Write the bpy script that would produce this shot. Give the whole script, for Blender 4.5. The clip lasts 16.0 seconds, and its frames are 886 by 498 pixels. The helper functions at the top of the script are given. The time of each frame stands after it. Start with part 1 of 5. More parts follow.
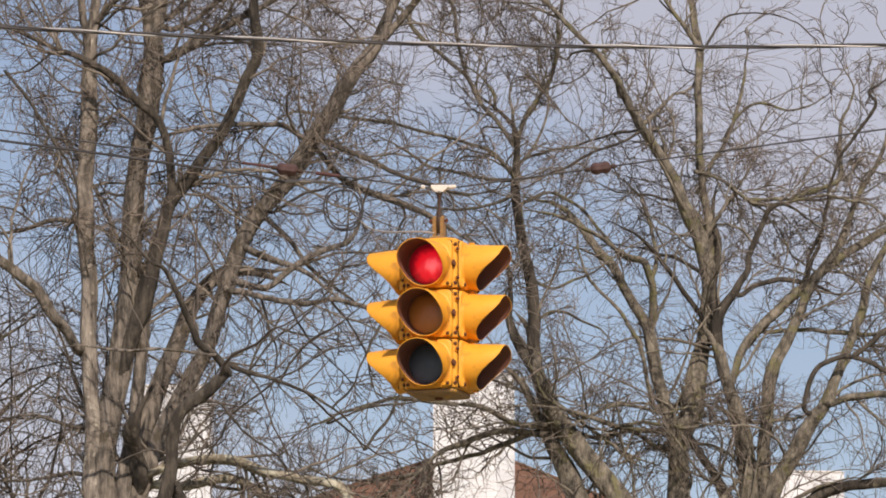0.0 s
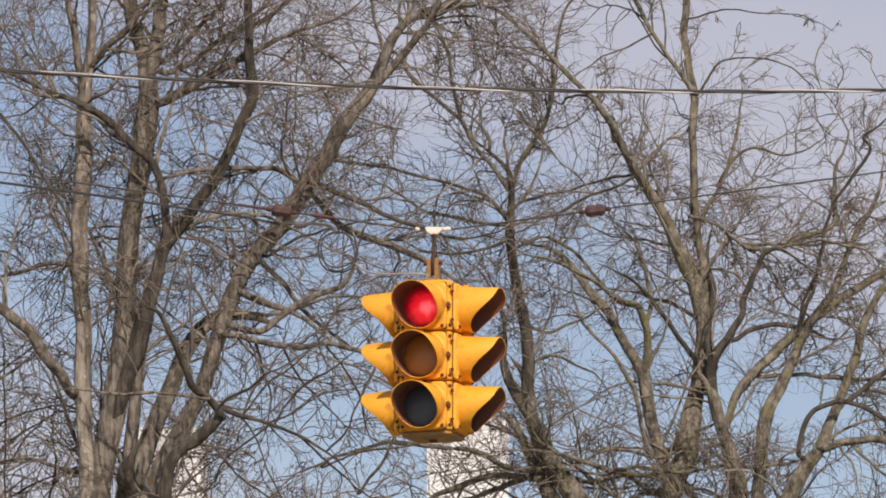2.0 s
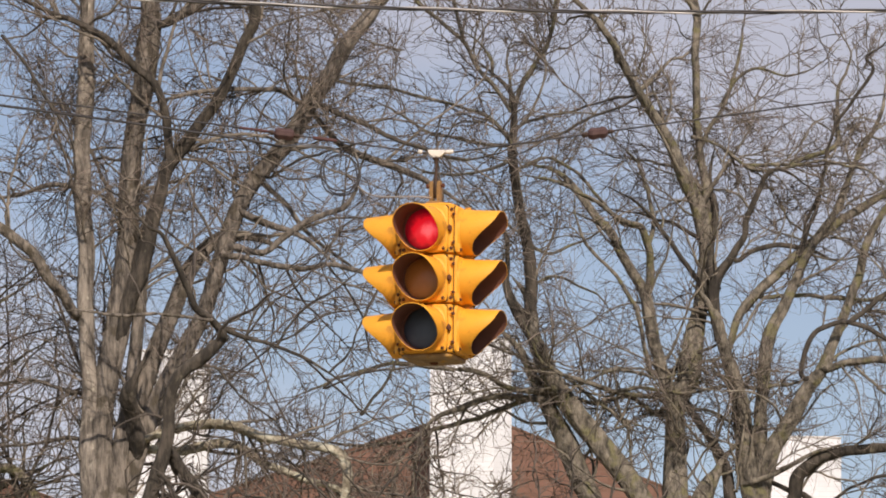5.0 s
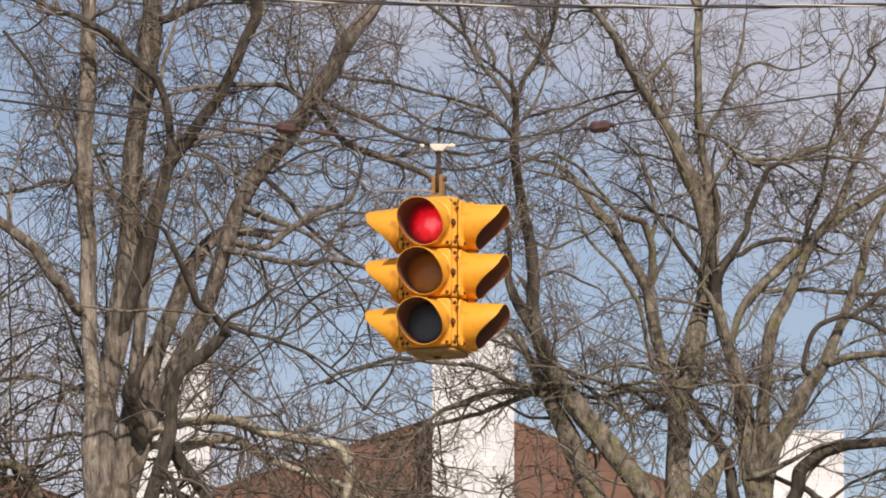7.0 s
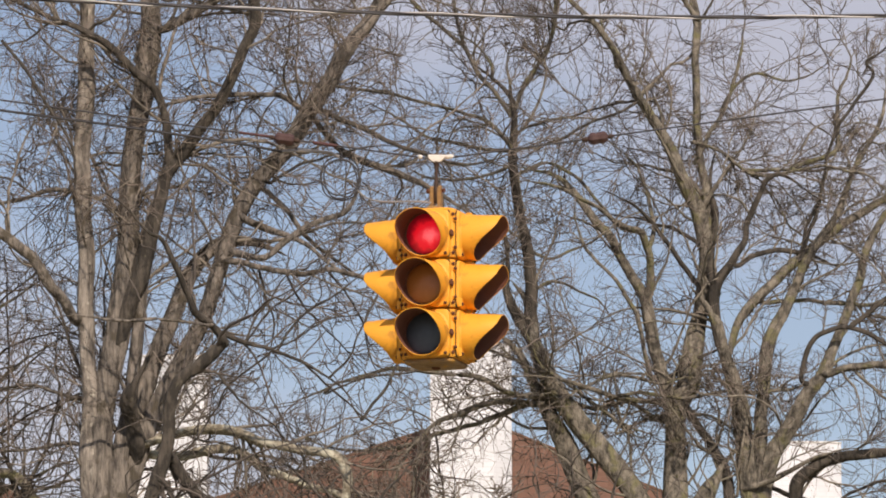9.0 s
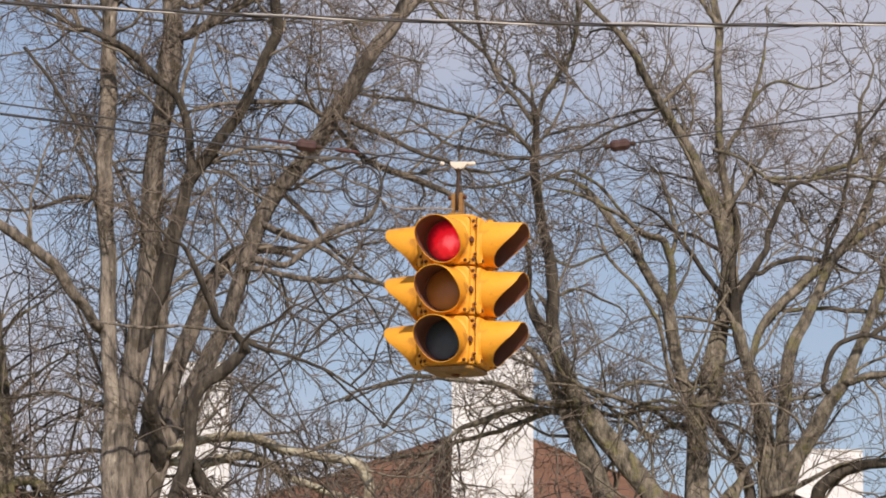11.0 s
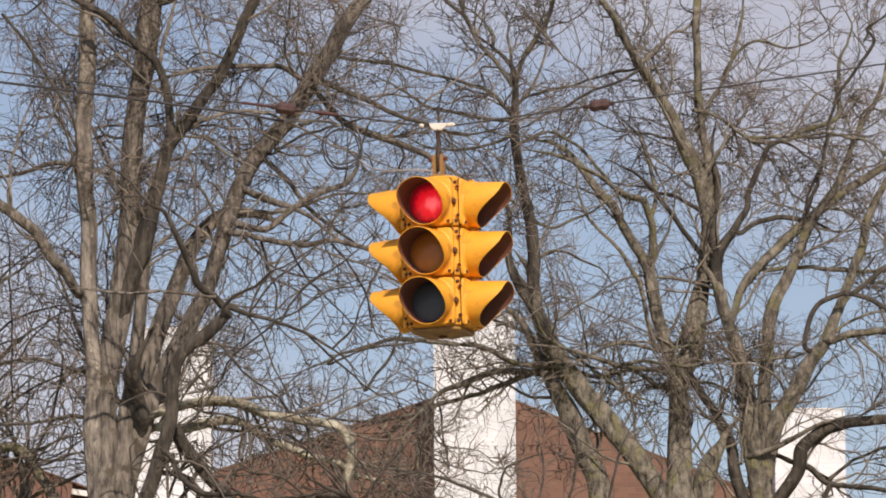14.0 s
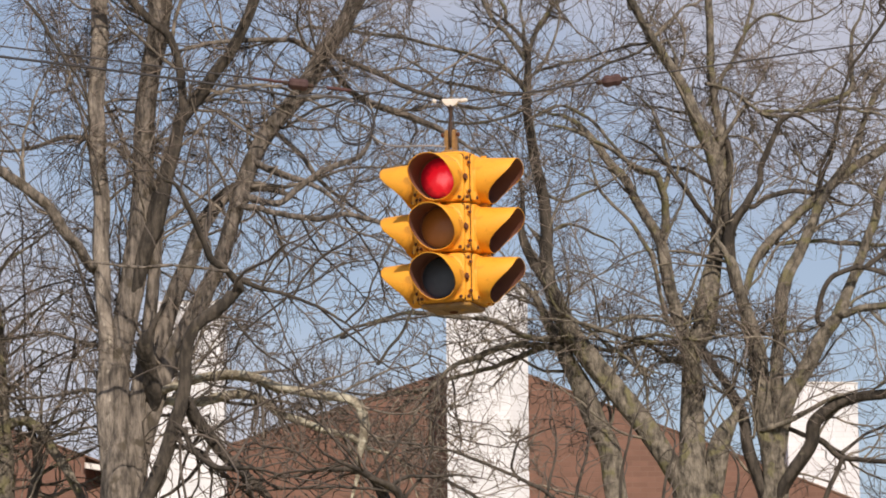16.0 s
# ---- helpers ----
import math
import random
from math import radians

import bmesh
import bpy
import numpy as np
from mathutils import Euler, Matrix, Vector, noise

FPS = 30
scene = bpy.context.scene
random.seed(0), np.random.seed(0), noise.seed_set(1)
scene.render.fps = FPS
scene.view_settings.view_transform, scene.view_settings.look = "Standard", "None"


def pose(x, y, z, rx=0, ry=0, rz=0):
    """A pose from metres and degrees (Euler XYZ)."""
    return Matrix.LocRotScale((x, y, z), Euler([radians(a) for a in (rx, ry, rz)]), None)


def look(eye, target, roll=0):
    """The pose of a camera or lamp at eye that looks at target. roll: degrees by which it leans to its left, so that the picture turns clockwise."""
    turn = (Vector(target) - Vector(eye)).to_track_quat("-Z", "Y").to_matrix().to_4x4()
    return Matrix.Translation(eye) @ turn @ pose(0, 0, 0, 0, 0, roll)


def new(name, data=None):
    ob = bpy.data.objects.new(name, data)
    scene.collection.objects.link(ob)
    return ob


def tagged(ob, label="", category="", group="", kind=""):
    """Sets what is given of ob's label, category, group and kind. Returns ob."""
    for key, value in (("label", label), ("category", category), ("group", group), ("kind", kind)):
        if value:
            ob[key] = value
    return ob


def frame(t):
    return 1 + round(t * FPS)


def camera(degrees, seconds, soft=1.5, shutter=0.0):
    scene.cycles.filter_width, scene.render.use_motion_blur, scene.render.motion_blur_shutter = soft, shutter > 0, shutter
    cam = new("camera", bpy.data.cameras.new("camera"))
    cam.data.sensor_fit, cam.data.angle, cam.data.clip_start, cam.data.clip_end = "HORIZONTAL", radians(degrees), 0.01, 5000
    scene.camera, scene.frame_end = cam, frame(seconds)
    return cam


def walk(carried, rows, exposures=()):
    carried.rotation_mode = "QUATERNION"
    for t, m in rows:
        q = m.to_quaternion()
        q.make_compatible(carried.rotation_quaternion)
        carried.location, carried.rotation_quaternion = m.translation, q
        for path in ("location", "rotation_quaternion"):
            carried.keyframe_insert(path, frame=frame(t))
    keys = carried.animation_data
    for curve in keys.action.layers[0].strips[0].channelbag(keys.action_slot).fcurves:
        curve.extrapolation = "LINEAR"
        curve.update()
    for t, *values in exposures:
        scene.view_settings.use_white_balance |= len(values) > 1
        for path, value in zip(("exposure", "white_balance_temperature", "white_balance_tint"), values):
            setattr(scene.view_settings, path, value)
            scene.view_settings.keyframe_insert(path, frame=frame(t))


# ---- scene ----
# ---- camera ----
cam = camera(10.0, 16.0, soft=1.85)
EYE = 1.35
# seconds, yaw, pitch, roll of a long lens held by hand
TURNS = (
    (0.0, 0.0000, 10.4500, 0.000),
    (0.5, -0.0591, 10.5065, 0.033),
    (1.0, -0.0678, 10.6502, 0.030),
    (1.5, -0.0819, 10.7865, -0.095),
    (2.0, -0.0832, 10.9494, -0.101),
    (2.5, -0.0505, 10.8508, -0.004),
    (3.0, -0.0521, 10.6289, -0.059),
    (3.5, -0.0650, 10.4861, -0.105),
    (4.0, -0.0642, 10.3552, -0.142),
    (4.5, -0.0473, 10.1736, -0.065),
    (5.0, -0.0419, 10.0554, -0.045),
    (5.2, -0.0340, 10.0140, -0.020),
    (7.3, 0.0200, 9.9990, 0.100),
    (7.5, 0.0184, 10.0252, 0.190),
    (8.0, 0.0065, 10.0323, 0.205),
    (8.5, -0.0397, 10.0619, 0.159),
    (9.0, -0.0388, 10.1136, -0.036),
    (9.2, 0.0000, 10.1300, -0.090),
    (11.3, 0.2345, 10.2347, -0.126),
    (11.5, 0.2850, 10.3916, 0.030),
    (12.0, 0.2761, 10.3013, 0.110),
    (12.5, 0.2761, 9.7220, 0.026),
    (13.0, 0.2907, 9.8965, 0.154),
    (13.5, 0.2968, 9.8903, 0.225),
    (14.0, 0.0691, 9.7741, 0.425),
    (14.5, 0.1628, 9.7444, 0.309),
    (15.0, 0.1095, 9.6491, 0.301),
    (15.5, 0.0907, 9.5293, 0.245),
    (16.0, 0.2156, 9.4795, 0.433),
)
walk(cam, [(t, pose(0, 0, EYE, 90 + p, r, y)) for t, y, p, r in TURNS], [(0.0, 0.0, 7220, 18.2), (16.0, 0.0, 7220, 18.2)])

# ---- light ----
SUN_TURN, SUN_HEIGHT = 165.0, 37.0          # compass degrees from +y, degrees
world = bpy.data.worlds.new("sky")
scene.world = world
world.use_nodes = True
wt = world.node_tree
wt.nodes.clear()
w_out = wt.nodes.new("ShaderNodeOutputWorld")
w_bg = wt.nodes.new("ShaderNodeBackground")
w_sky = wt.nodes.new("ShaderNodeTexSky")
w_sky.sky_type = "NISHITA"
w_sky.sun_disc = False
w_sky.sun_elevation = radians(SUN_HEIGHT)
w_sky.sun_rotation = radians(SUN_TURN)
w_sky.air_density, w_sky.dust_density, w_sky.ozone_density = 1.0, 0.6, 3.4
# long streaks of thin cloud
STREAK = -10.60
w_co = wt.nodes.new("ShaderNodeTexCoord")
w_dot = wt.nodes.new("ShaderNodeVectorMath")
w_dot.operation = "DOT_PRODUCT"
w_dot.inputs[1].default_value = (0.35, 0.0, 1.0)
w_noise = wt.nodes.new("ShaderNodeTexNoise")
w_noise.inputs["Scale"].default_value = 14.0
w_noise.inputs["Detail"].default_value = 5.0
w_add = wt.nodes.new("ShaderNodeMath")
w_add.operation = "MULTIPLY_ADD"
w_add.inputs[1].default_value = 0.07
w_streak = wt.nodes.new("ShaderNodeMath")
w_streak.operation = "MULTIPLY_ADD"
w_streak.inputs[1].default_value, w_streak.inputs[2].default_value = 44.0, STREAK
w_sine = wt.nodes.new("ShaderNodeMath")
w_sine.operation = "SINE"
w_map = wt.nodes.new("ShaderNodeMapRange")
w_map.interpolation_type = "SMOOTHSTEP"
w_map.inputs["From Min"].default_value = -0.6
w_map.inputs["From Max"].default_value = 1.0
w_map.inputs["To Min"].default_value = 0.17
w_map.inputs["To Max"].default_value = 0.68
w_mix = wt.nodes.new("ShaderNodeMix")
w_mix.data_type = "RGBA"
w_mix.inputs[7].default_value = (5.75, 5.95, 6.80, 1)
wt.links.new(w_co.outputs["Generated"], w_dot.inputs[0])
wt.links.new(w_co.outputs["Generated"], w_noise.inputs["Vector"])
wt.links.new(w_noise.outputs["Fac"], w_add.inputs[0])
wt.links.new(w_dot.outputs["Value"], w_add.inputs[2])
wt.links.new(w_add.outputs[0], w_streak.inputs[0])
wt.links.new(w_streak.outputs[0], w_sine.inputs[0])
wt.links.new(w_sine.outputs[0], w_map.inputs["Value"])
wt.links.new(w_map.outputs["Result"], w_mix.inputs[0])
wt.links.new(w_sky.outputs[0], w_mix.inputs[6])
wt.links.new(w_mix.outputs[2], w_bg.inputs[0])
w_bg.inputs[1].default_value = 0.10
wt.links.new(w_bg.outputs[0], w_out.inputs[0])

sun_data = bpy.data.lights.new("sun", "SUN")
sun_data.energy, sun_data.angle, sun_data.color = 4.1, radians(0.6), (1.0, 0.905, 0.775)
sun = new("sun", sun_data)
a, e = radians(SUN_TURN), radians(SUN_HEIGHT)
sun.matrix_world = look((math.sin(a) * math.cos(e) * 60, math.cos(a) * math.cos(e) * 60, math.sin(e) * 60), (0, 0, 0))


# ---- materials ----
def material(name, color, rough=0.7, metal=0.0, second=None, scale=8.0, amount=0.5, third=None, third_scale=2.0,
             third_cut=(0.55, 0.7), bump=0.0, bump_scale=60.0, stretch=(1, 1, 1), emit=None, emit_power=0.0, coat=0.0, random_value=0.0):
    """A surface with grain between two colours, patches of a third, and fine relief."""
    m = bpy.data.materials.new(name)
    m.use_nodes = True
    nt = m.node_tree
    b = nt.nodes["Principled BSDF"]
    b.inputs["Roughness"].default_value, b.inputs["Metallic"].default_value = rough, metal
    b.inputs["Base Color"].default_value = (*color, 1)
    b.inputs["Coat Weight"].default_value = coat
    co = nt.nodes.new("ShaderNodeTexCoord")
    mp = nt.nodes.new("ShaderNodeMapping")
    mp.inputs["Scale"].default_value = stretch
    nt.links.new(co.outputs["Object"], mp.inputs["Vector"])
    out = None
    if second:
        n = nt.nodes.new("ShaderNodeTexNoise")
        n.inputs["Scale"].default_value, n.inputs["Detail"].default_value, n.inputs["Roughness"].default_value = scale, 6, 0.65
        r = nt.nodes.new("ShaderNodeMapRange")
        r.inputs["From Min"].default_value, r.inputs["From Max"].default_value = 0.5 - amount / 2, 0.5 + amount / 2
        x = nt.nodes.new("ShaderNodeMix")
        x.data_type = "RGBA"
        x.inputs[6].default_value, x.inputs[7].default_value = (*color, 1), (*second, 1)
        nt.links.new(mp.outputs[0], n.inputs["Vector"])
        nt.links.new(n.outputs["Fac"], r.inputs["Value"])
        nt.links.new(r.outputs[0], x.inputs[0])
        out = x.outputs[2]
    if third:
        n = nt.nodes.new("ShaderNodeTexNoise")
        n.inputs["Scale"].default_value, n.inputs["Detail"].default_value = third_scale, 8
        r = nt.nodes.new("ShaderNodeMapRange")
        r.inputs["From Min"].default_value, r.inputs["From Max"].default_value = third_cut
        x = nt.nodes.new("ShaderNodeMix")
        x.data_type = "RGBA"
        x.inputs[6].default_value, x.inputs[7].default_value = (*color, 1), (*third, 1)
        nt.links.new(co.outputs["Object"], n.inputs["Vector"])
        nt.links.new(n.outputs["Fac"], r.inputs["Value"])
        nt.links.new(r.outputs[0], x.inputs[0])
        if out:
            nt.links.new(out, x.inputs[6])
        out = x.outputs[2]
    if random_value:
        g = nt.nodes.new("ShaderNodeNewGeometry")
        h = nt.nodes.new("ShaderNodeHueSaturation")
        r = nt.nodes.new("ShaderNodeMapRange")
        r.inputs["To Min"].default_value, r.inputs["To Max"].default_value = 1 - random_value, 1 + random_value
        nt.links.new(g.outputs["Random Per Island"], r.inputs["Value"])
        nt.links.new(r.outputs[0], h.inputs["Value"])
        if out:
            nt.links.new(out, h.inputs["Color"])
        else:
            h.inputs["Color"].default_value = (*color, 1)
        out = h.outputs[0]
    if out:
        nt.links.new(out, b.inputs["Base Color"])
    if bump:
        n = nt.nodes.new("ShaderNodeTexNoise")
        n.inputs["Scale"].default_value, n.inputs["Detail"].default_value = bump_scale, 5
        u = nt.nodes.new("ShaderNodeBump")
        u.inputs["Strength"].default_value, u.inputs["Distance"].default_value = bump, 0.02
        nt.links.new(mp.outputs[0], n.inputs["Vector"])
        nt.links.new(n.outputs["Fac"], u.inputs["Height"])
        nt.links.new(u.outputs[0], b.inputs["Normal"])
    if emit:
        b.inputs["Emission Color"].default_value, b.inputs["Emission Strength"].default_value = (*emit, 1), emit_power
    return m


def masonry(name, color, second, mortar, rough=0.85, bump=0.5):
    """Laid bricks of true size on walls that face y or x."""
    m = bpy.data.materials.new(name)
    m.use_nodes = True
    nt = m.node_tree
    b = nt.nodes["Principled BSDF"]
    b.inputs["Roughness"].default_value = rough
    co = nt.nodes.new("ShaderNodeTexCoord")
    sep = nt.nodes.new("ShaderNodeSeparateXYZ")
    add = nt.nodes.new("ShaderNodeMath")
    com = nt.nodes.new("ShaderNodeCombineXYZ")
    br = nt.nodes.new("ShaderNodeTexBrick")
    br.inputs["Scale"].default_value = 1.0
    br.inputs["Brick Width"].default_value, br.inputs["Row Height"].default_value = 0.215, 0.075
    br.inputs["Mortar Size"].default_value = 0.005
    br.inputs["Color1"].default_value, br.inputs["Color2"].default_value, br.inputs["Mortar"].default_value = (*color, 1), (*second, 1), (*mortar, 1)
    nt.links.new(co.outputs["Object"], sep.inputs[0])
    nt.links.new(sep.outputs["X"], add.inputs[0])
    nt.links.new(sep.outputs["Y"], add.inputs[1])
    nt.links.new(add.outputs[0], com.inputs["X"])
    nt.links.new(sep.outputs["Z"], com.inputs["Y"])
    nt.links.new(com.outputs[0], br.inputs["Vector"])
    n = nt.nodes.new("ShaderNodeTexNoise")
    n.inputs["Scale"].default_value, n.inputs["Detail"].default_value = 3.0, 8
    r = nt.nodes.new("ShaderNodeMapRange")
    r.inputs["To Min"].default_value, r.inputs["To Max"].default_value = 0.75, 1.2
    h = nt.nodes.new("ShaderNodeHueSaturation")
    nt.links.new(co.outputs["Object"], n.inputs["Vector"])
    nt.links.new(n.outputs["Fac"], r.inputs["Value"])
    nt.links.new(r.outputs[0], h.inputs["Value"])
    nt.links.new(br.outputs["Color"], h.inputs["Color"])
    nt.links.new(h.outputs[0], b.inputs["Base Color"])
    u = nt.nodes.new("ShaderNodeBump")
    u.inputs["Strength"].default_value, u.inputs["Distance"].default_value = bump, 0.01
    u.invert = True
    nt.links.new(br.outputs["Fac"], u.inputs["Height"])
    nt.links.new(u.outputs[0], b.inputs["Normal"])
    return m


# besides bark tone, the dark grain and patches stand in for dappled shade
BARK = material("grey_bark", (0.066, 0.060, 0.054), 0.95, second=(0.245, 0.222, 0.194), scale=19, amount=0.22, third=(0.085, 0.075, 0.058),
                third_scale=7, third_cut=(0.56, 0.64), bump=1.5, bump_scale=34, stretch=(1, 1, 0.28))
ASH_BARK = material("ash_grey_bark", (0.115, 0.104, 0.092), 0.95, second=(0.325, 0.298, 0.262), scale=15, amount=0.20, third=(0.46, 0.44, 0.38),
                    third_scale=12, third_cut=(0.60, 0.70), bump=1.4, bump_scale=34, stretch=(1, 1, 0.3))
# mossy tone; the strong grain contrast also paints in twig shadows
MOSS_BARK = material("mossy_bark", (0.056, 0.052, 0.044), 0.95, second=(0.258, 0.238, 0.198), scale=19, amount=0.26, third=(0.168, 0.164, 0.094),
                     third_scale=8, third_cut=(0.54, 0.63), bump=1.5, bump_scale=36, stretch=(1, 1, 0.5))
PALE_BARK = material("lichen_bark", (0.15, 0.135, 0.10), 0.95, second=(0.36, 0.335, 0.265), scale=22, amount=0.22, third=(0.50, 0.50, 0.41),
                     third_scale=12, third_cut=(0.50, 0.64), bump=1.0, bump_scale=40)
# dark bark, with the shade on some limbs put into the colour
DARK_SHADE_BARK = material("dark_shade_bark", (0.034, 0.031, 0.027), 0.95, second=(0.088, 0.078, 0.066), scale=16, amount=0.16, third=(0.15, 0.14, 0.105), third_scale=11, third_cut=(0.63, 0.74), bump=1.4, bump_scale=26, stretch=(1, 1, 0.3))
BRANCH = material("branch_bark", (0.056, 0.051, 0.045), 0.9, second=(0.275, 0.246, 0.205), scale=10, amount=0.3, bump=0.5, bump_scale=50, random_value=0.4)
MOSS_BRANCH = material("mossy_branch_bark", (0.062, 0.056, 0.047), 0.9, second=(0.29, 0.265, 0.218), scale=10, amount=0.3, third=(0.165, 0.158, 0.112),
                       third_scale=5, third_cut=(0.56, 0.70), bump=0.5, bump_scale=50, random_value=0.4)
TWIG = material("twig_bark", (0.072, 0.062, 0.055), 0.9, second=(0.240, 0.206, 0.180), scale=4, amount=0.4, random_value=0.5)
MID_TWIG = material("grey_twig_bark", (0.074, 0.060, 0.049), 0.9, second=(0.230, 0.196, 0.170), scale=4, amount=0.4, random_value=0.65)
# darker copy of the twig bark: shade on low twigs put into colour
SHADE_TWIG = material("shaded_twig_bark", (0.056, 0.049, 0.045), 0.9, second=(0.145, 0.126, 0.110), scale=5, amount=0.4, random_value=0.4)
YELLOW = material("yellow_enamel", (0.87, 0.42, 0.040), 0.55, second=(0.78, 0.345, 0.030), scale=7, amount=0.5, third=(0.40, 0.18, 0.03), third_scale=15,
                  third_cut=(0.57, 0.78), bump=0.12, bump_scale=90)
WORN = material("worn_yellow", (0.40, 0.27, 0.145), 0.7, second=(0.20, 0.125, 0.07), scale=20, amount=0.5, third=(0.5, 0.27, 0.05), third_scale=12, bump=0.3)
VISOR_IN = material("visor_inside", (0.145, 0.062, 0.048), 0.85, second=(0.20, 0.086, 0.064), scale=12)
RUST = material("rusty_steel", (0.095, 0.030, 0.017), 0.85, metal=0.1, second=(0.15, 0.062, 0.032), scale=40, bump=0.3)
DARK_STEEL = material("dark_steel", (0.045, 0.03, 0.025), 0.7, metal=0.3, second=(0.09, 0.055, 0.04), scale=40, bump=0.3)
BRASS = material("weathered_brass", (0.42, 0.25, 0.09), 0.6, metal=0.25, second=(0.20, 0.11, 0.05), scale=40, bump=0.2)
WHITE_METAL = material("white_cast_metal", (0.78, 0.76, 0.70), 0.5, second=(0.6, 0.58, 0.54), scale=30)
RED_LIT = material("lit_red_lens", (0.5, 0.01, 0.02), 0.25, emit=(1.0, 0.012, 0.030), emit_power=0.75, coat=0.3)
hot = RED_LIT.node_tree                     # the bulb shows through the lens as a hot spot, and the rim stays dim
h_co, h_n = hot.nodes.new("ShaderNodeTexCoord"), hot.nodes.new("ShaderNodeTexNoise")   # prisms moulded in the glass break it up
h_n.inputs["Scale"].default_value = 34.0
hot.links.new(h_co.outputs["Object"], h_n.inputs["Vector"])
glow = None
for centre, near, far, inner, outer in (((0.010, -0.012, 0.03), 0.050, 0.100, (0.86, 0.010, 0.024, 1), (0.07, 0.002, 0.005, 1)),
                                        ((0.026, -0.018, 0.04), 0.004, 0.048, (1.35, 0.17, 0.19, 1), None)):
    h_d, h_a, h_r, h_m = (hot.nodes.new(k) for k in ("ShaderNodeVectorMath", "ShaderNodeMath", "ShaderNodeMapRange", "ShaderNodeMix"))
    h_d.operation, h_a.operation, h_m.data_type = "DISTANCE", "MULTIPLY_ADD", "RGBA"
    h_d.inputs[1].default_value = centre
    h_a.inputs[1].default_value = 0.05
    h_r.interpolation_type = "SMOOTHSTEP"
    h_r.inputs["From Min"].default_value, h_r.inputs["From Max"].default_value = far + 0.025, near + 0.025
    h_m.inputs[7].default_value = inner
    if outer:
        h_m.inputs[6].default_value = outer
    hot.links.new(h_co.outputs["Object"], h_d.inputs[0])
    hot.links.new(h_n.outputs["Fac"], h_a.inputs[0])
    hot.links.new(h_d.outputs["Value"], h_a.inputs[2])
    hot.links.new(h_a.outputs[0], h_r.inputs["Value"])
    hot.links.new(h_r.outputs[0], h_m.inputs[0])
    if glow:
        hot.links.new(glow, h_m.inputs[6])
    glow = h_m.outputs[2]
hot.links.new(glow, hot.nodes["Principled BSDF"].inputs["Emission Color"])
RED_OFF = material("red_lens", (0.06, 0.006, 0.006), 0.2, coat=0.4)
AMBER = material("amber_lens", (0.42, 0.165, 0.040), 0.35, second=(0.52, 0.22, 0.065), scale=20, coat=0.1)
GREEN = material("green_lens", (0.056, 0.076, 0.110), 0.45, second=(0.074, 0.10, 0.138), scale=30, coat=0.1)
BLACK = material("seam_shade_black", (0.012, 0.011, 0.012), 0.8)
CABLE = material("cable_sheath", (0.03, 0.03, 0.034), 0.6, second=(0.06, 0.06, 0.065), scale=6)
STRAND = material("galvanised_strand", (0.62, 0.62, 0.62), 0.45, metal=0.3, second=(0.25, 0.25, 0.26), scale=5)
PALE_CABLE = material("pale_cable", (0.36, 0.35, 0.34), 0.6, second=(0.22, 0.21, 0.20), scale=14)
INSULATOR = material("brown_glaze", (0.058, 0.031, 0.032), 0.75, second=(0.088, 0.048, 0.047), scale=20)
GUARD = material("red_guard", (0.10, 0.042, 0.042), 0.8, second=(0.07, 0.035, 0.035), scale=20)
POLE = material("weathered_pole", (0.16, 0.12, 0.085), 0.9, second=(0.24, 0.19, 0.14), scale=10, bump=0.6, stretch=(1, 1, 0.1))
BRICK = masonry("brown_brick", (0.170, 0.094, 0.070), (0.208, 0.114, 0.086), (0.20, 0.122, 0.095))
WHITE_BRICK = masonry("white_painted_brick", (0.765, 0.815, 0.875), (0.725, 0.77, 0.825), (0.67, 0.705, 0.755), bump=0.5)
SHINGLE = material("brown_shingles", (0.15, 0.09, 0.065), 0.95, second=(0.20, 0.12, 0.085), scale=12, bump=0.5)
TRIM = material("white_trim", (0.78, 0.78, 0.76), 0.6, second=(0.68, 0.68, 0.66), scale=4)
GRASS = material("winter_lawn", (0.17, 0.155, 0.085), 1.0, second=(0.27, 0.225, 0.13), scale=0.8, third=(0.07, 0.06, 0.035), third_scale=0.06, bump=0.6, bump_scale=6)


# ---- mesh helpers ----
def ring_mesh(name, rings, mats, closed=True, caps=True, smooth=True, inner_from=None):
    """A skin over successive rings of equal length; faces past ring inner_from take the second material."""
    n = len(rings[0])
    verts = [tuple(p) for r in rings for p in r]
    faces, slots = [], []
    for k in range(len(rings) - 1):
        for i in range(n if closed else n - 1):
            j = (i + 1) % n
            faces.append((k * n + i, k * n + j, (k + 1) * n + j, (k + 1) * n + i))
            slots.append(1 if inner_from is not None and k >= inner_from else 0)
    if caps:
        faces += [tuple(range(n))[::-1], tuple((len(rings) - 1) * n + i for i in range(n))]
        slots += [0, 1 if inner_from is not None else 0]
    me = bpy.data.meshes.new(name)
    me.from_pydata(verts, [], faces)
    for m in mats:
        me.materials.append(m)
    me.polygons.foreach_set("material_index", slots)
    me.polygons.foreach_set("use_smooth", [smooth] * len(faces))
    bm = bmesh.new()
    bm.from_mesh(me)
    bmesh.ops.recalc_face_normals(bm, faces=bm.faces)
    bm.to_mesh(me)
    bm.free()
    return me


def attach(ob, parent, label=""):
    ob.parent = parent
    return tagged(ob, label)


def rounded_square(h, r, z, steps=6):
    pts = []
    for q in range(4):
        cx, cy = ((1, 1), (-1, 1), (-1, -1), (1, -1))[q]
        for s in range(steps):
            b = (q + s / (steps - 1)) * math.pi / 2
            pts.append((cx * (h - r) + r * math.cos(b), cy * (h - r) + r * math.sin(b), z))
    return pts


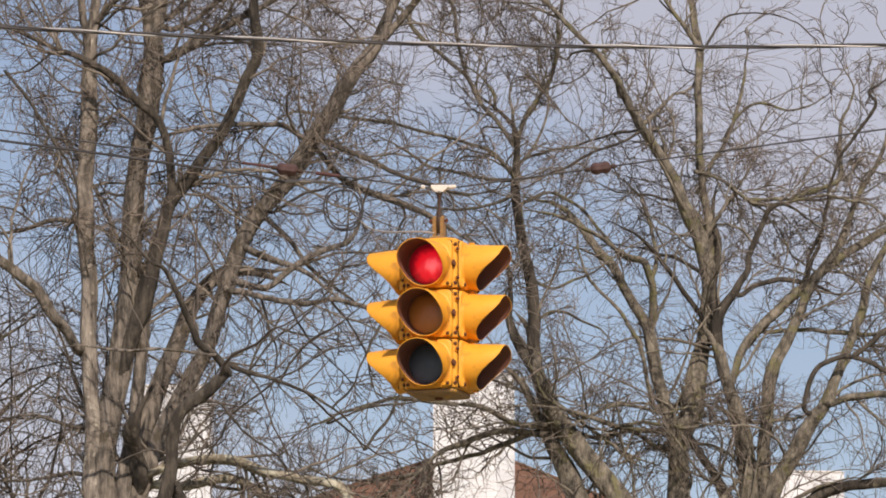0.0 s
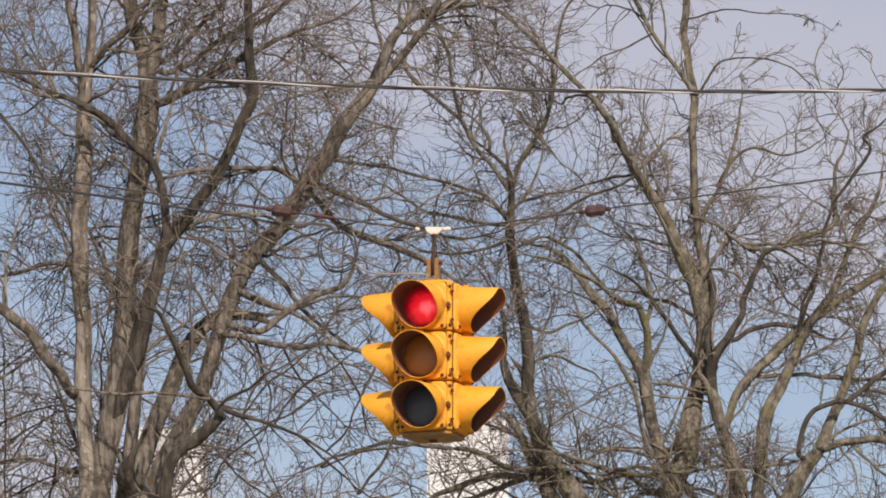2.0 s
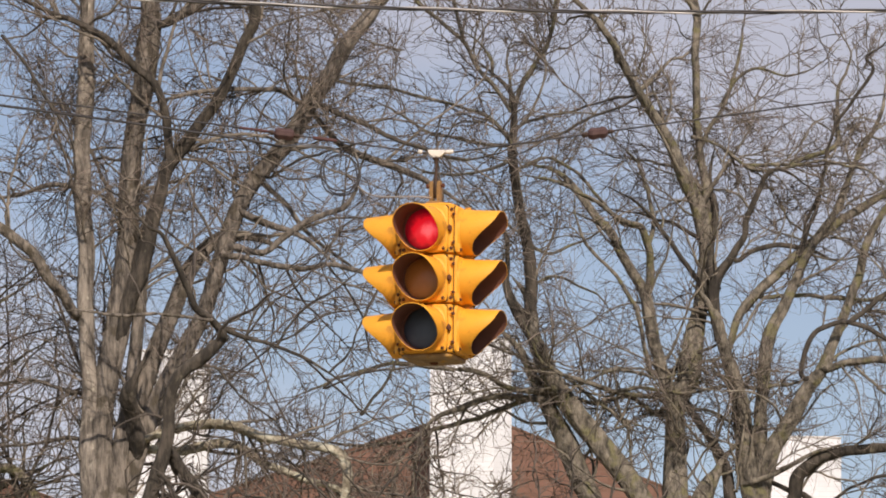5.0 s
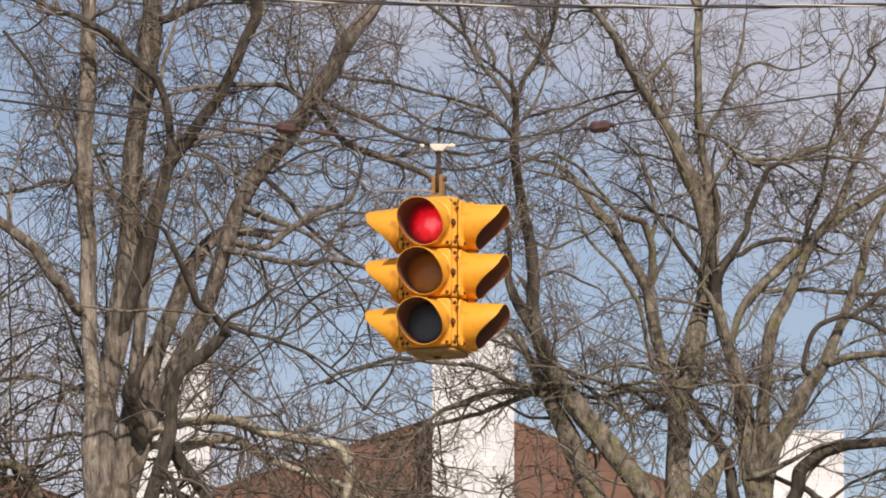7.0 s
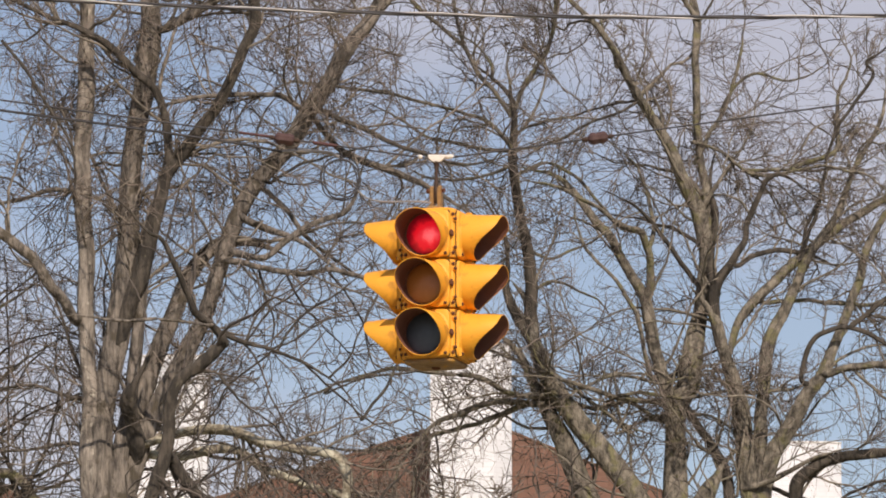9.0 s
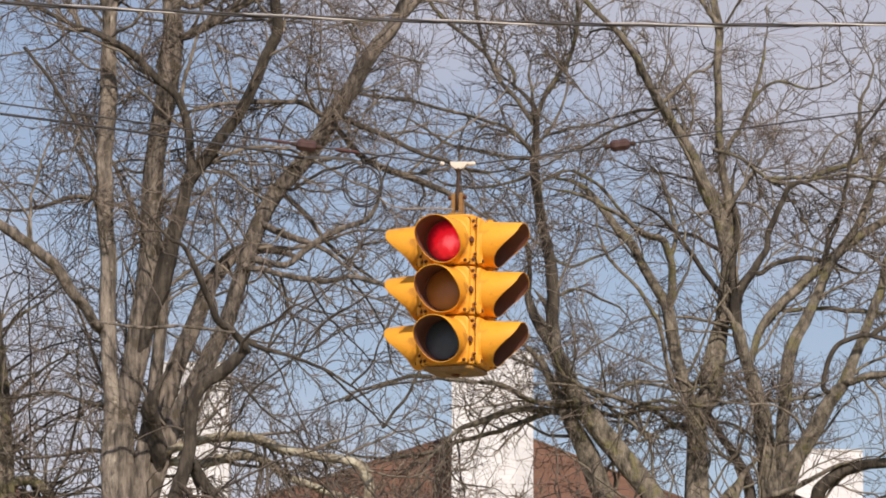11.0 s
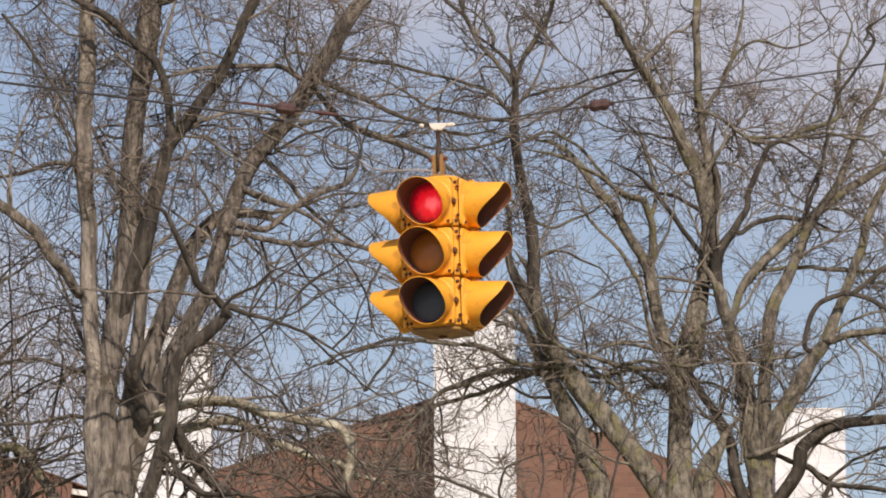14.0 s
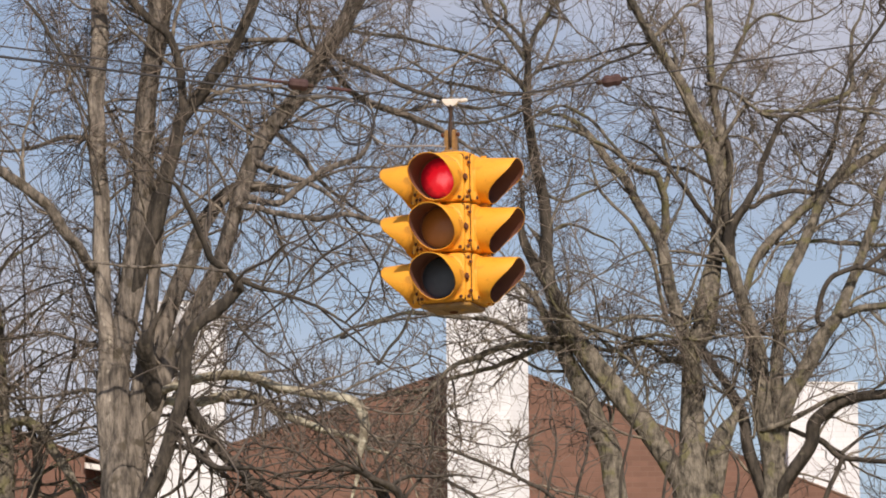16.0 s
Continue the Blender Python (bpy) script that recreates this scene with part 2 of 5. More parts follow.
def circle(r, z, n=24, start=0.0):
    return [(r * math.cos(start + 2 * math.pi * i / n), r * math.sin(start + 2 * math.pi * i / n), z) for i in range(n)]


def box_mesh(name, size, mat, bevel=0.0):
    bm = bmesh.new()
    bmesh.ops.create_cube(bm, size=1.0)
    bmesh.ops.scale(bm, vec=size, verts=bm.verts)
    if bevel:
        bmesh.ops.bevel(bm, geom=bm.edges[:], offset=bevel, segments=2, affect="EDGES", profile=0.5)
    me = bpy.data.meshes.new(name)
    bm.to_mesh(me)
    bm.free()
    me.materials.append(mat)
    return me


def prism_mesh(name, outline, y0, y1, mat):
    """An outline in x and z, drawn out along y."""
    return ring_mesh(name, [[(x, y0, z) for x, z in outline], [(x, y1, z) for x, z in outline]], [mat], smooth=False)


def spline(points, per=4):
    """Catmull-Rom through rows of numbers."""
    p = np.array(points, float)
    q = np.vstack([2 * p[0] - p[1], p, 2 * p[-1] - p[-2]])
    out = []
    for i in range(1, len(q) - 2):
        for s in range(per):
            t = s / per
            out.append(0.5 * (2 * q[i] + (q[i + 1] - q[i - 1]) * t + (2 * q[i - 1] - 5 * q[i] + 4 * q[i + 1] - q[i + 2]) * t * t
                              + (3 * q[i] - q[i - 1] - 3 * q[i + 1] + q[i + 2]) * t ** 3))
    out.append(q[-2])
    return np.array(out)


def tube(points, radii, sides, rough=0.0, seed=0):
    """Verts and faces of a tapering tube along points."""
    p = np.asarray(points, float)
    t = np.gradient(p, axis=0)
    t /= np.linalg.norm(t, axis=1)[:, None] + 1e-9
    ref = np.array([0.13, 0.97, 0.2]) if abs(t[0][1]) < 0.8 else np.array([1.0, 0.1, 0.0])
    u = np.cross(t, ref)
    u /= np.linalg.norm(u, axis=1)[:, None] + 1e-9
    v = np.cross(t, u)
    ang = np.arange(sides) * 2 * np.pi / sides
    rad = np.asarray(radii)[:, None] * np.ones(sides)
    if rough:
        i = np.arange(len(p))[:, None]
        far = np.concatenate([[0], np.cumsum(np.linalg.norm(np.diff(p, axis=0), axis=1))])[:, None]
        rad = rad * (1 + rough * np.sin(ang * 2 + far * 1.9 + seed) + rough * 0.7 * np.sin(ang * 3 + seed * 2.1 - far * 2.7)
                     + rough * 0.35 * np.sin(ang * 5 + seed + far * 1.1) + rough * 0.5 * np.sin(far * 7.3 + seed) * np.sin(far * 3.1 + ang))
    verts = (p[:, None, :] + rad[:, :, None] * (np.cos(ang)[None, :, None] * u[:, None, :] + np.sin(ang)[None, :, None] * v[:, None, :])).reshape(-1, 3)
    k = (np.arange(len(p) - 1) * sides)[:, None]
    i = np.arange(sides)[None, :]
    j = (i + 1) % sides
    faces = np.stack([k + i, k + j, k + sides + j, k + sides + i], axis=-1).reshape(-1, 4)
    return verts, faces


def quads_mesh(name, verts, faces, mat, smooth=True):
    me = bpy.data.meshes.new(name)
    me.vertices.add(len(verts))
    me.vertices.foreach_set("co", np.asarray(verts, np.float32).ravel())
    me.loops.add(len(faces) * 4)
    me.loops.foreach_set("vertex_index", np.asarray(faces, np.int32).ravel())
    me.polygons.add(len(faces))
    me.polygons.foreach_set("loop_start", np.arange(0, len(faces) * 4, 4, dtype=np.int32))
    me.polygons.foreach_set("use_smooth", [smooth] * len(faces))
    me.materials.append(mat)
    me.update(calc_edges=True)
    return me


def line_mesh(name, points, radius, mat, sides=8, per=6):
    p = spline(points, per) if len(points) > 2 else np.array(points, float)
    v, f = tube(p, np.full(len(p), radius), sides)
    return quads_mesh(name, v, f, mat)


# ---- ground ----
def ground():
    n, size = 60, 2500.0
    xs = np.sign(np.linspace(-1, 1, n)) * np.abs(np.linspace(-1, 1, n)) ** 3 * size
    verts = [(x, y, 0.06 * noise.noise((x * 0.05, y * 0.05, 0))) for y in xs for x in xs]
    faces = [(j * n + i, j * n + i + 1, (j + 1) * n + i + 1, (j + 1) * n + i) for j in range(n - 1) for i in range(n - 1)]
    me = bpy.data.meshes.new("ground")
    me.from_pydata(verts, [], faces)
    me.materials.append(GRASS)
    tagged(new("ground", me), "winter lawn with thin brown grass", "ground", kind="structure")


ground()


# ---- the house behind the trees ----
def house(name, x, y, half, eaves, ridge, depth, label, eaves_left=None):
    """A brick house whose gable faces the street."""
    root = tagged(new(name), label, "house")
    root.location = (x, y, 0)
    left = eaves if eaves_left is None else eaves_left
    attach(new("wall", prism_mesh("wall", [(-half, 0), (half, 0), (half, eaves), (0, ridge), (-half, left)], 0, depth, BRICK)), root, "brown brick wall with a gable")
    over = 0.12
    for s, side in ((-1, left), (1, eaves)):
        low = side - (ridge - side) / half * 0.4
        attach(new("roof", prism_mesh("roof", [(0, ridge + 0.005), (s * (half + 0.4), low + 0.005), (s * (half + 0.4), low + 0.035), (0, ridge + 0.035)], -0.012, depth + over, SHINGLE)), root, "brown shingle roof")
        attach(new("fascia", prism_mesh("fascia", [(s * half * 1.002, side - 0.17), (s * (half + 0.42), low - 0.09), (s * (half + 0.42), low - 0.005), (s * half * 1.002, side - 0.09)], -0.1, -0.062, TRIM)), root, "white painted fascia board")
    return root


def chimney(x, y, wide, deep, top, turn, label, cant=0.0):
    """A tall white brick stack with a corbelled cap; one front corner may be canted."""
    root = tagged(new("chimney"), label, "chimney", "white brick chimneys")
    root.location, root.rotation_euler = (x, y, 0), (0, 0, radians(turn))
    h, d = wide / 2, deep / 2

    def rect(k, z):
        corner = [(h + k - cant, -d - k, z), (h + k, -d - k + cant, z)] if cant else [(h + k, -d - k, z)]
        return [(-h - k, -d - k, z), *corner, (h + k, d + k, z), (-h - k, d + k, z)]
    attach(new("shaft", ring_mesh("shaft", [rect(0, 0), rect(0, top - 0.02)], [WHITE_BRICK], smooth=False)), root)
    attach(new("cap", ring_mesh("cap", [rect(0.0, top - 0.018), rect(0.012, top - 0.01), rect(0.012, top), rect(-0.10, top + 0.03)], [TRIM], smooth=False)), root, "pale mortar cap")
    return root


house("gable_house", 0.423, 70.8, 6.244, 9.105, 11.572, 12.0, "brown brick house with a low-pitched gable behind bare trees", 9.52)
house("wing_house", -7.6, 74.3, 2.1, 10.68, 11.48, 10.0, "lower brown brick house wing with a white fascia")
chimney(0.432, 70.40, 1.139, 1.2, 12.48, 0, "tall white painted brick chimney on the brick gable", 0.25)
chimney(-3.75, 69.9, 1.055, 0.8, 12.24, 0, "white painted brick chimney behind the bare tree")
chimney(5.24, 72.8, 1.03, 0.8, 11.44, 5, "lower white painted brick chimney beside the roof slope")

# ---- wires, with the poles that hold them ----
AX, AY = -0.02, 25.0          # the signal's hanging line
HANG = 6.259


def utility_pole(x, y, height, label):
    root = tagged(new("utility_pole"), label, "utility pole", "poles that hold the wires")
    root.location = (x, y, 0)
    p = np.array([(0.02 * math.sin(z), 0.02 * math.cos(z * 0.7), z) for z in np.linspace(-0.3, height, 12)])
    v, f = tube(p, np.linspace(0.17, 0.12, 12), 14, 0.03, x)
    attach(new("shaft", quads_mesh("shaft", v, f, POLE)), root)
    c = new("cap", ring_mesh("cap", [circle(0.12, 0, 14), circle(0.11, 0.03, 14)], [POLE]))
    c.location = (0.02 * math.sin(height), 0.02 * math.cos(height * 0.7), height - 0.005)
    attach(c, root)
    return root


utility_pole(-14.0, 26.0, 9.6, "weathered round wooden pole beside the street")
utility_pole(14.0, 26.0, 9.6, "weathered round wooden pole beside the street")


def insulator(s):
    root = tagged(new("strain_insulator"), "brown glazed strain insulator on the span wire", "insulator", "strain insulators")
    rings = []
    for k in range(13):
        u = k / 12
        r = 0.032 * (1 - 0.35 * abs(2 * u - 1) ** 9) * (1 - 0.14 * (0.5 + 0.5 * math.cos(u * 4 * math.pi)))
        rings.append(circle(r, (u - 0.5) * 0.100, 8, math.pi / 8))
    attach(new("body", ring_mesh("body", rings, [INSULATOR], smooth=False)), root)
    for e in (-1, 1):
        eye = new("clevis", ring_mesh("clevis", [circle(0.010, 0, 10), circle(0.012, 0.02, 10), circle(0.007, 0.035, 10)], [DARK_STEEL]))
        eye.rotation_euler = (0 if e > 0 else math.pi, 0, 0)
        eye.location = (0, 0, e * 0.046)
        attach(eye, root, "rusty end clevis")
    return root


SPAN_SLOPE = 0.139


def span_point(x):
    """The span wire hangs in a shallow V from the signal."""
    d = abs(x - AX)
    return (x, AY, HANG + 0.01 + SPAN_SLOPE * d * (1 - 0.002 * d))


span_wire = tagged(new("span_wire"), "galvanised strand that carries the signal across the street", "wire")
for side in (-1, 1):
    pts = [span_point(AX + side * d) for d in (0.05, 0.4, 0.8, 1.6, 3.0, 6.0, 10.0, 13.9)]
    pts[-1] = (pts[-1][0], AY + 0.95, pts[-1][2])
    attach(new("strand", line_mesh("strand", pts, 0.0042, CABLE, 6, 4)), span_wire)
insulators = []
for side, d in ((-1, 0.765), (1, 0.814)):
    ob = insulator(side)
    x, y, z = span_point(AX + side * d)
    insulators.append((ob, pose(x, y, z - 0.002, 0, 90 - side * 7.7, 0)))
    ob.matrix_world = insulators[-1][1]
guards = []
for d0, d1, r in ((0.62, 0.50, 0.009), (0.99, 0.83, 0.007)):
    pts = [span_point(AX - d) for d in (d0, (d0 + d1) / 2, d1)]
    g = tagged(new("wire_guard", line_mesh("wire_guard", pts, r, GUARD, 8, 4)), "faded red sleeve round the span wire", "wire guard", "wire guards")
    guards.append(g)

# the feed cable, its spare coil and the run to the signal
feed = tagged(new("feed_cable"), "black signal feed cable with a spare coil", "cable")
fz = lambda x: 6.306 + 0.1325 * (-0.524 - x) * (1 - 0.002 * (-0.524 - x))
attach(new("run", line_mesh("run", [(-13.9, 25.95, fz(-13.9)), (-9, 25.2, fz(-9) - 0.02), (-5, 25.08, fz(-5) - 0.01), (-2.24, 25.05, fz(-2.24)), (-1.2, 25.05, fz(-1.2) - 0.008),
                                    (-0.959, 25.05, 6.351), (-0.797, 25.05, 6.318), (-0.703, 25.05, 6.323), (-0.569, 25.05, 6.314), (-0.509, 25.05, 6.293)], 0.0065, CABLE, 8, 5)), feed)
for k, (rx, rz, dy) in enumerate(((0.102, 0.112, 0.0), (0.086, 0.103, 0.018), (0.098, 0.092, -0.016))):
    loop = [(-0.502 + rx * math.sin(b) + 0.006 * math.sin(3 * b + k), 25.05 + dy + 0.012 * math.sin(b + k), 6.182 + rz * math.cos(b)) for b in np.linspace(0, 2 * math.pi, 25)]
    attach(new("coil", line_mesh("coil", loop, 0.0038, CABLE, 6, 2)), feed)
attach(new("sleeve", line_mesh("sleeve", [(-0.797, 25.05, 6.318), (-0.703, 25.05, 6.323), (-0.569, 25.05, 6.314), (-0.509, 25.05, 6.293)], 0.0085, PALE_CABLE, 8, 5)), feed, "pale sleeve round the cable end")
attach(new("drop", line_mesh("drop", [(-0.42, 25.05, 6.12), (-0.36, 25.04, 6.075), (-0.28, 25.0, 6.052), (-0.18, 24.98, 6.050), (-0.10, 24.98, 6.050), (-0.045, 24.99, 6.045)], 0.0042, PALE_CABLE, 8, 4)), feed, "pale cable into the signal head")
attach(new("tie", line_mesh("tie", [(-0.50, 25.05, 6.315), (-0.498, 25.05, 6.29), (-0.503, 25.05, 6.265)], 0.006, CABLE, 6, 3)), feed)

# the lashed cable higher up
power_cable = tagged(new("overhead_cable"), "twisted overhead cable with pale and dark strands", "cable")
px = np.linspace(-14.0, 14.0, 1200)
pz = 7.227 + 0.0084 * (px - 1.3) ** 2 * (1 - 0.012 * np.abs(px))
for k, (mat, r, off) in enumerate(((CABLE, 0.0062, 0.0), (STRAND, 0.0052, 2.3), (CABLE, 0.0050, 4.4))):
    ph = px * 2 * math.pi / 0.95 + off
    p = np.stack([px, 26.0 + 0.0062 * np.cos(ph), pz + 0.0062 * np.sin(ph)], axis=1)
    v, f = tube(p, np.full(len(p), r), 6)
    attach(new("strand", quads_mesh("strand", v, f, mat)), power_cable)

# ---- the four-way signal ----
FACE_TURN = 19.0
PITCH = 0.251           # height of a section
HALF = 0.139            # half the width of the housing
DOOR = 0.030
SET = -0.006            # the stack hangs a little below its mount


def visor_mesh():
    """A cut-away visor: a straight tunnel, full length above, short below. Its axis is z, up is +y."""
    n = 56
    r0, r1, skin = 0.1155, 0.1165, 0.0045
    height = (-1.0, -0.85, -0.62, -0.42, -0.19, 0.04, 0.28, 0.52, 0.76, 1.0)
    reach = (0.25, 0.27, 0.33, 0.42, 0.55, 0.70, 0.85, 0.95, 0.99, 1.0)
    rings = [[] for _ in range(7)]
    for i in range(n):
        b = 2 * math.pi * i / n
        c, q = math.cos(b), math.sin(b)
        length = 0.194 * float(np.interp(q, height, reach))
        drop = 0.085          # the visor points a little down
        for ring, (r, z) in zip(rings, ((r0, 0.0), (r0, length * 0.5), (r1, length - 0.002), (r1 - 0.001, length), (r1 - skin + 0.001, length),
                                        (r1 - skin, length - 0.002), (r0 - skin, 0.001))):
            ring.append((r * c, r * q - drop * z, z))
    return ring_mesh("visor", rings, [YELLOW, VISOR_IN], caps=False, inner_from=5)


def door_mesh():
    """A square cast door with rounded corners, a flat face and a round opening with a raised collar."""
    n = 56
    rings = [[] for _ in range(8)]
    for i in range(n):
        b = 2 * math.pi * (i + 0.5) / n
        c, q = math.cos(b), math.sin(b)
        k = (abs(c) ** 11 + abs(q) ** 11) ** (-1 / 11)
        for ring, (r, z) in zip(rings, ((0.1200 * k, 0.003), (0.1200 * k, 0.013), (0.1165 * k, 0.017), (0.1135 * k * 0.5 + 0.0595, 0.018), (0.1175, 0.019),
                                        (0.1165, DOOR - 0.002), (0.108, DOOR - 0.004), (0.103, DOOR - 0.010))):
            ring.append((r * c, r * q, z))
    return ring_mesh("door", rings, [YELLOW, VISOR_IN], caps=False, inner_from=5)


def corner_lug_mesh():
    """The three-cornered lug cast on a door's corner, for the visor's screw."""
    base = ((0.0, 0.0), (-0.046, 0.0), (-0.036, 0.012), (-0.012, 0.036), (0.0, 0.046))
    return ring_mesh("corner_lug", [[(x, y, 0.0) for x, y in base], [(x * 0.92 - 0.001, y * 0.92 + 0.001, 0.010) for x, y in base],
                                    [(x * 0.80 - 0.003, y * 0.80 + 0.003, 0.013) for x, y in base]], [YELLOW], smooth=False)


def lens_mesh(mat):
    rings = [circle(0.1045 * math.cos(a), DOOR - 0.012 + 0.026 * math.sin(a), 28) for a in np.linspace(0, math.pi / 2 * 0.94, 8)]
    return ring_mesh("lens", rings, [mat])


def latch_mesh():
    """A wing nut: a round boss with two rounded wings."""
    rings = []
    for r, wing, z in ((0.011, 0.0, 0.0), (0.014, 0.002, 0.004), (0.013, 0.006, 0.010), (0.010, 0.008, 0.018), (0.005, 0.005, 0.021)):
        rings.append([((r + wing * abs(math.cos(b)) ** 2) * math.cos(b), r * math.sin(b), z) for b in np.linspace(0, 2 * math.pi, 16, endpoint=False)])
    return ring_mesh("latch", rings, [RUST])


def lug_mesh():
    return box_mesh("hinge_lug", (0.020, 0.020, 0.016), YELLOW, 0.004)


def traffic_signal():
    root = tagged(new("traffic_signal"), "yellow four-way traffic signal hanging from a wire, red lit", "traffic signal")
    visor, door, latch, lug, corner_lug = visor_mesh(), door_mesh(), latch_mesh(), lug_mesh(), corner_lug_mesh()
    lens = {k: lens_mesh(m) for k, m in (("lit", RED_LIT), ("red", RED_OFF), ("amber", AMBER), ("green", GREEN))}
    # black sheet added behind each door to draw the shade in its seam
    seam_shade = ring_mesh("seam_shade", [rounded_square(0.1190, 0.012, z) for z in (-0.001, 0.004)], [BLACK], smooth=False)
    tab = box_mesh("tab", (0.012, 0.030, 0.005), YELLOW, 0.001)
    body = ring_mesh("section", [rounded_square(HALF * f, 0.018, z) for f, z in ((0.84, -0.1235), (0.88, -0.1205), (0.985, -0.1195), (1.0, -0.115), (1.0, 0.115), (0.985, 0.1195), (0.88, 0.1205), (0.84, 0.1235))], [YELLOW], smooth=False)
    turn = Matrix.Rotation(radians(-FACE_TURN), 4, "Z")
    bolt = ring_mesh("bolt", [circle(0.0095, 0, 6), circle(0.0095, 0.006, 6), circle(0.006, 0.009, 6)], [RUST])
    for row in range(3):
        z = (1 - row) * PITCH + SET
        sec = attach(new("section", body), root)
        sec.matrix_local = Matrix.Translation((0, 0, z)) @ turn
        for k in range(4):
            # hardware on the corner between two faces
            cor = Matrix.Rotation(radians(90 * k), 4, "Z") @ Matrix.Translation((-(HALF - 0.006), -(HALF - 0.006), 0)) @ Matrix.Rotation(radians(-45), 4, "Z") @ Matrix.Rotation(radians(90), 4, "X")
            kn = attach(new("latch", latch), sec, "rusty latch knob")
            kn.matrix_local = cor @ Matrix.Translation((-0.014, 0.0, -0.002)) @ Matrix.Rotation(radians(90 + 12 * k), 4, "Z")
            for s in (-1, 1):
                lg = attach(new("hinge_lug", lug), sec)
                lg.matrix_local = cor @ Matrix.Translation((0.004, s * 0.072, 0.004))
                bt = attach(new("bolt", bolt), sec, "rusty bolt")
                bt.matrix_local = cor @ Matrix.Translation((0.004, s * 0.072, 0.012))
                bt = attach(new("bolt", bolt), sec, "rusty bolt")
                bt.matrix_local = cor @ Matrix.Translation((-0.003, s * 0.098, 0.001))
        for k in range(4):
            d = attach(new("door", door), root, ("door of the red lens", "door of the amber lens", "door of the green lens")[row])
            d.matrix_local = Matrix.Translation((0, 0, z)) @ turn @ Matrix.Rotation(radians(90 * k), 4, "Z") @ Matrix.Translation((0, -HALF - 0.002, 0)) @ Matrix.Rotation(radians(90), 4, "X")
            gk = attach(new("seam_shade", seam_shade), d, "black sheet in place of shade in the door seam")
            gk.location = (0, 0, 0)
            v = attach(new("visor", visor), d, "cut-away visor, dark inside")
            v.location = (0, 0, DOOR - 0.006)
            key = ("lit" if k % 2 == 0 else "red", "amber", "green")[row]
            ln = attach(new("lens", lens[key]), d, {"lit": "glowing red lens", "red": "dark red lens", "amber": "unlit amber lens", "green": "unlit dark green lens"}[key])
            ln.location = (0, 0, 0.0)
            for b in (90,):
                tb = attach(new("tab", tab), d)
                tb.matrix_local = Matrix.Rotation(radians(b), 4, "Z") @ Matrix.Translation((0.1195, 0, DOOR + 0.002)) @ Matrix.Rotation(radians(90), 4, "X")
            for e in (-1, 1):
                lg = attach(new("corner_lug", corner_lug), d)
                lg.matrix_local = Matrix.Translation((e * 0.116, -0.116, 0.016)) @ (Matrix.Identity(4) if e > 0 else Matrix.Rotation(radians(-90), 4, "Z"))
                bt = attach(new("bolt", bolt), d, "rusty bolt")
                bt.location = (e * 0.104, -0.104, 0.028)
    low, high = -1.5 * PITCH + SET, 1.5 * PITCH + SET
    ob = attach(new("bottom_casting", ring_mesh("bottom_casting", [rounded_square(h, r, z) for h, r, z in
                ((0.128, 0.022, low + 0.004), (0.130, 0.024, low - 0.006), (0.128, 0.026, low - 0.015), (0.120, 0.030, low - 0.020), (0.108, 0.030, low - 0.018), (0.05, 0.03, low - 0.018), (0.045, 0.03, low - 0.024))], [WORN])), root, "weathered bottom casting")
    ob.matrix_local = turn
    drain = attach(new("drain_plug", ring_mesh("drain_plug", [circle(0.022, low - 0.022, 12), circle(0.022, low - 0.030, 12), circle(0.014, low - 0.034, 12)], [RUST])), root, "rusty plug in the bottom casting")
    ob = attach(new("top_casting", ring_mesh("top_casting", [rounded_square(h, r, z) for h, r, z in
                ((0.129, 0.030, high - 0.004), (0.128, 0.036, high + 0.007), (0.112, 0.05, high + 0.014), (0.05, 0.04, high + 0.019), (0.04, 0.035, high + 0.030))], [YELLOW])), root)
    ob.matrix_local = turn
    # hanger: clevis, pin, link and the white wire saddle
    foot = attach(new("clevis_foot", ring_mesh("clevis_foot", [rounded_square(h, 0.012, z) for h, z in ((0.044, high + 0.018), (0.042, high + 0.034), (0.034, high + 0.040))], [BRASS])), root, "weathered brass clevis foot")
    foot.matrix_local = turn
    for e in (-1, 1):
        outline = [(-0.017, 0.0), (0.017, 0.0), (0.017, 0.085), (0.012, 0.104), (0.0, 0.112), (-0.012, 0.104), (-0.017, 0.085)]
        st = attach(new("strap", ring_mesh("strap", [[(x, y, z) for y, z in outline] for x in (-0.009, 0.009)], [BRASS], smooth=False)), root, "weathered brass clevis strap")
        st.matrix_local = Matrix.Translation((0, 0, high + 0.036)) @ turn @ Matrix.Translation((e * 0.020, 0, 0))
    pin = attach(new("pin", ring_mesh("pin", [circle(0.013, -0.048, 8), circle(0.013, -0.038, 8), circle(0.009, -0.036, 8), circle(0.009, 0.036, 8), circle(0.012, 0.038, 8), circle(0.012, 0.046, 8)], [RUST], smooth=False)), root, "rusty clevis pin")
    pin.matrix_local = Matrix.Translation((0, 0, high + 0.122)) @ turn @ Matrix.Rotation(radians(90), 4, "Y")
    top = HANG - 5.616 + 0.028
    attach(new("link", ring_mesh("link", [circle(r, z, 12) for r, z in ((0.013, high + 0.06), (0.015, high + 0.13), (0.012, high + 0.155), (0.008, high + 0.19), (0.009, top - 0.055), (0.016, top - 0.038), (0.024, top - 0.03))], [DARK_STEEL])), root, "dark steel hanger link")
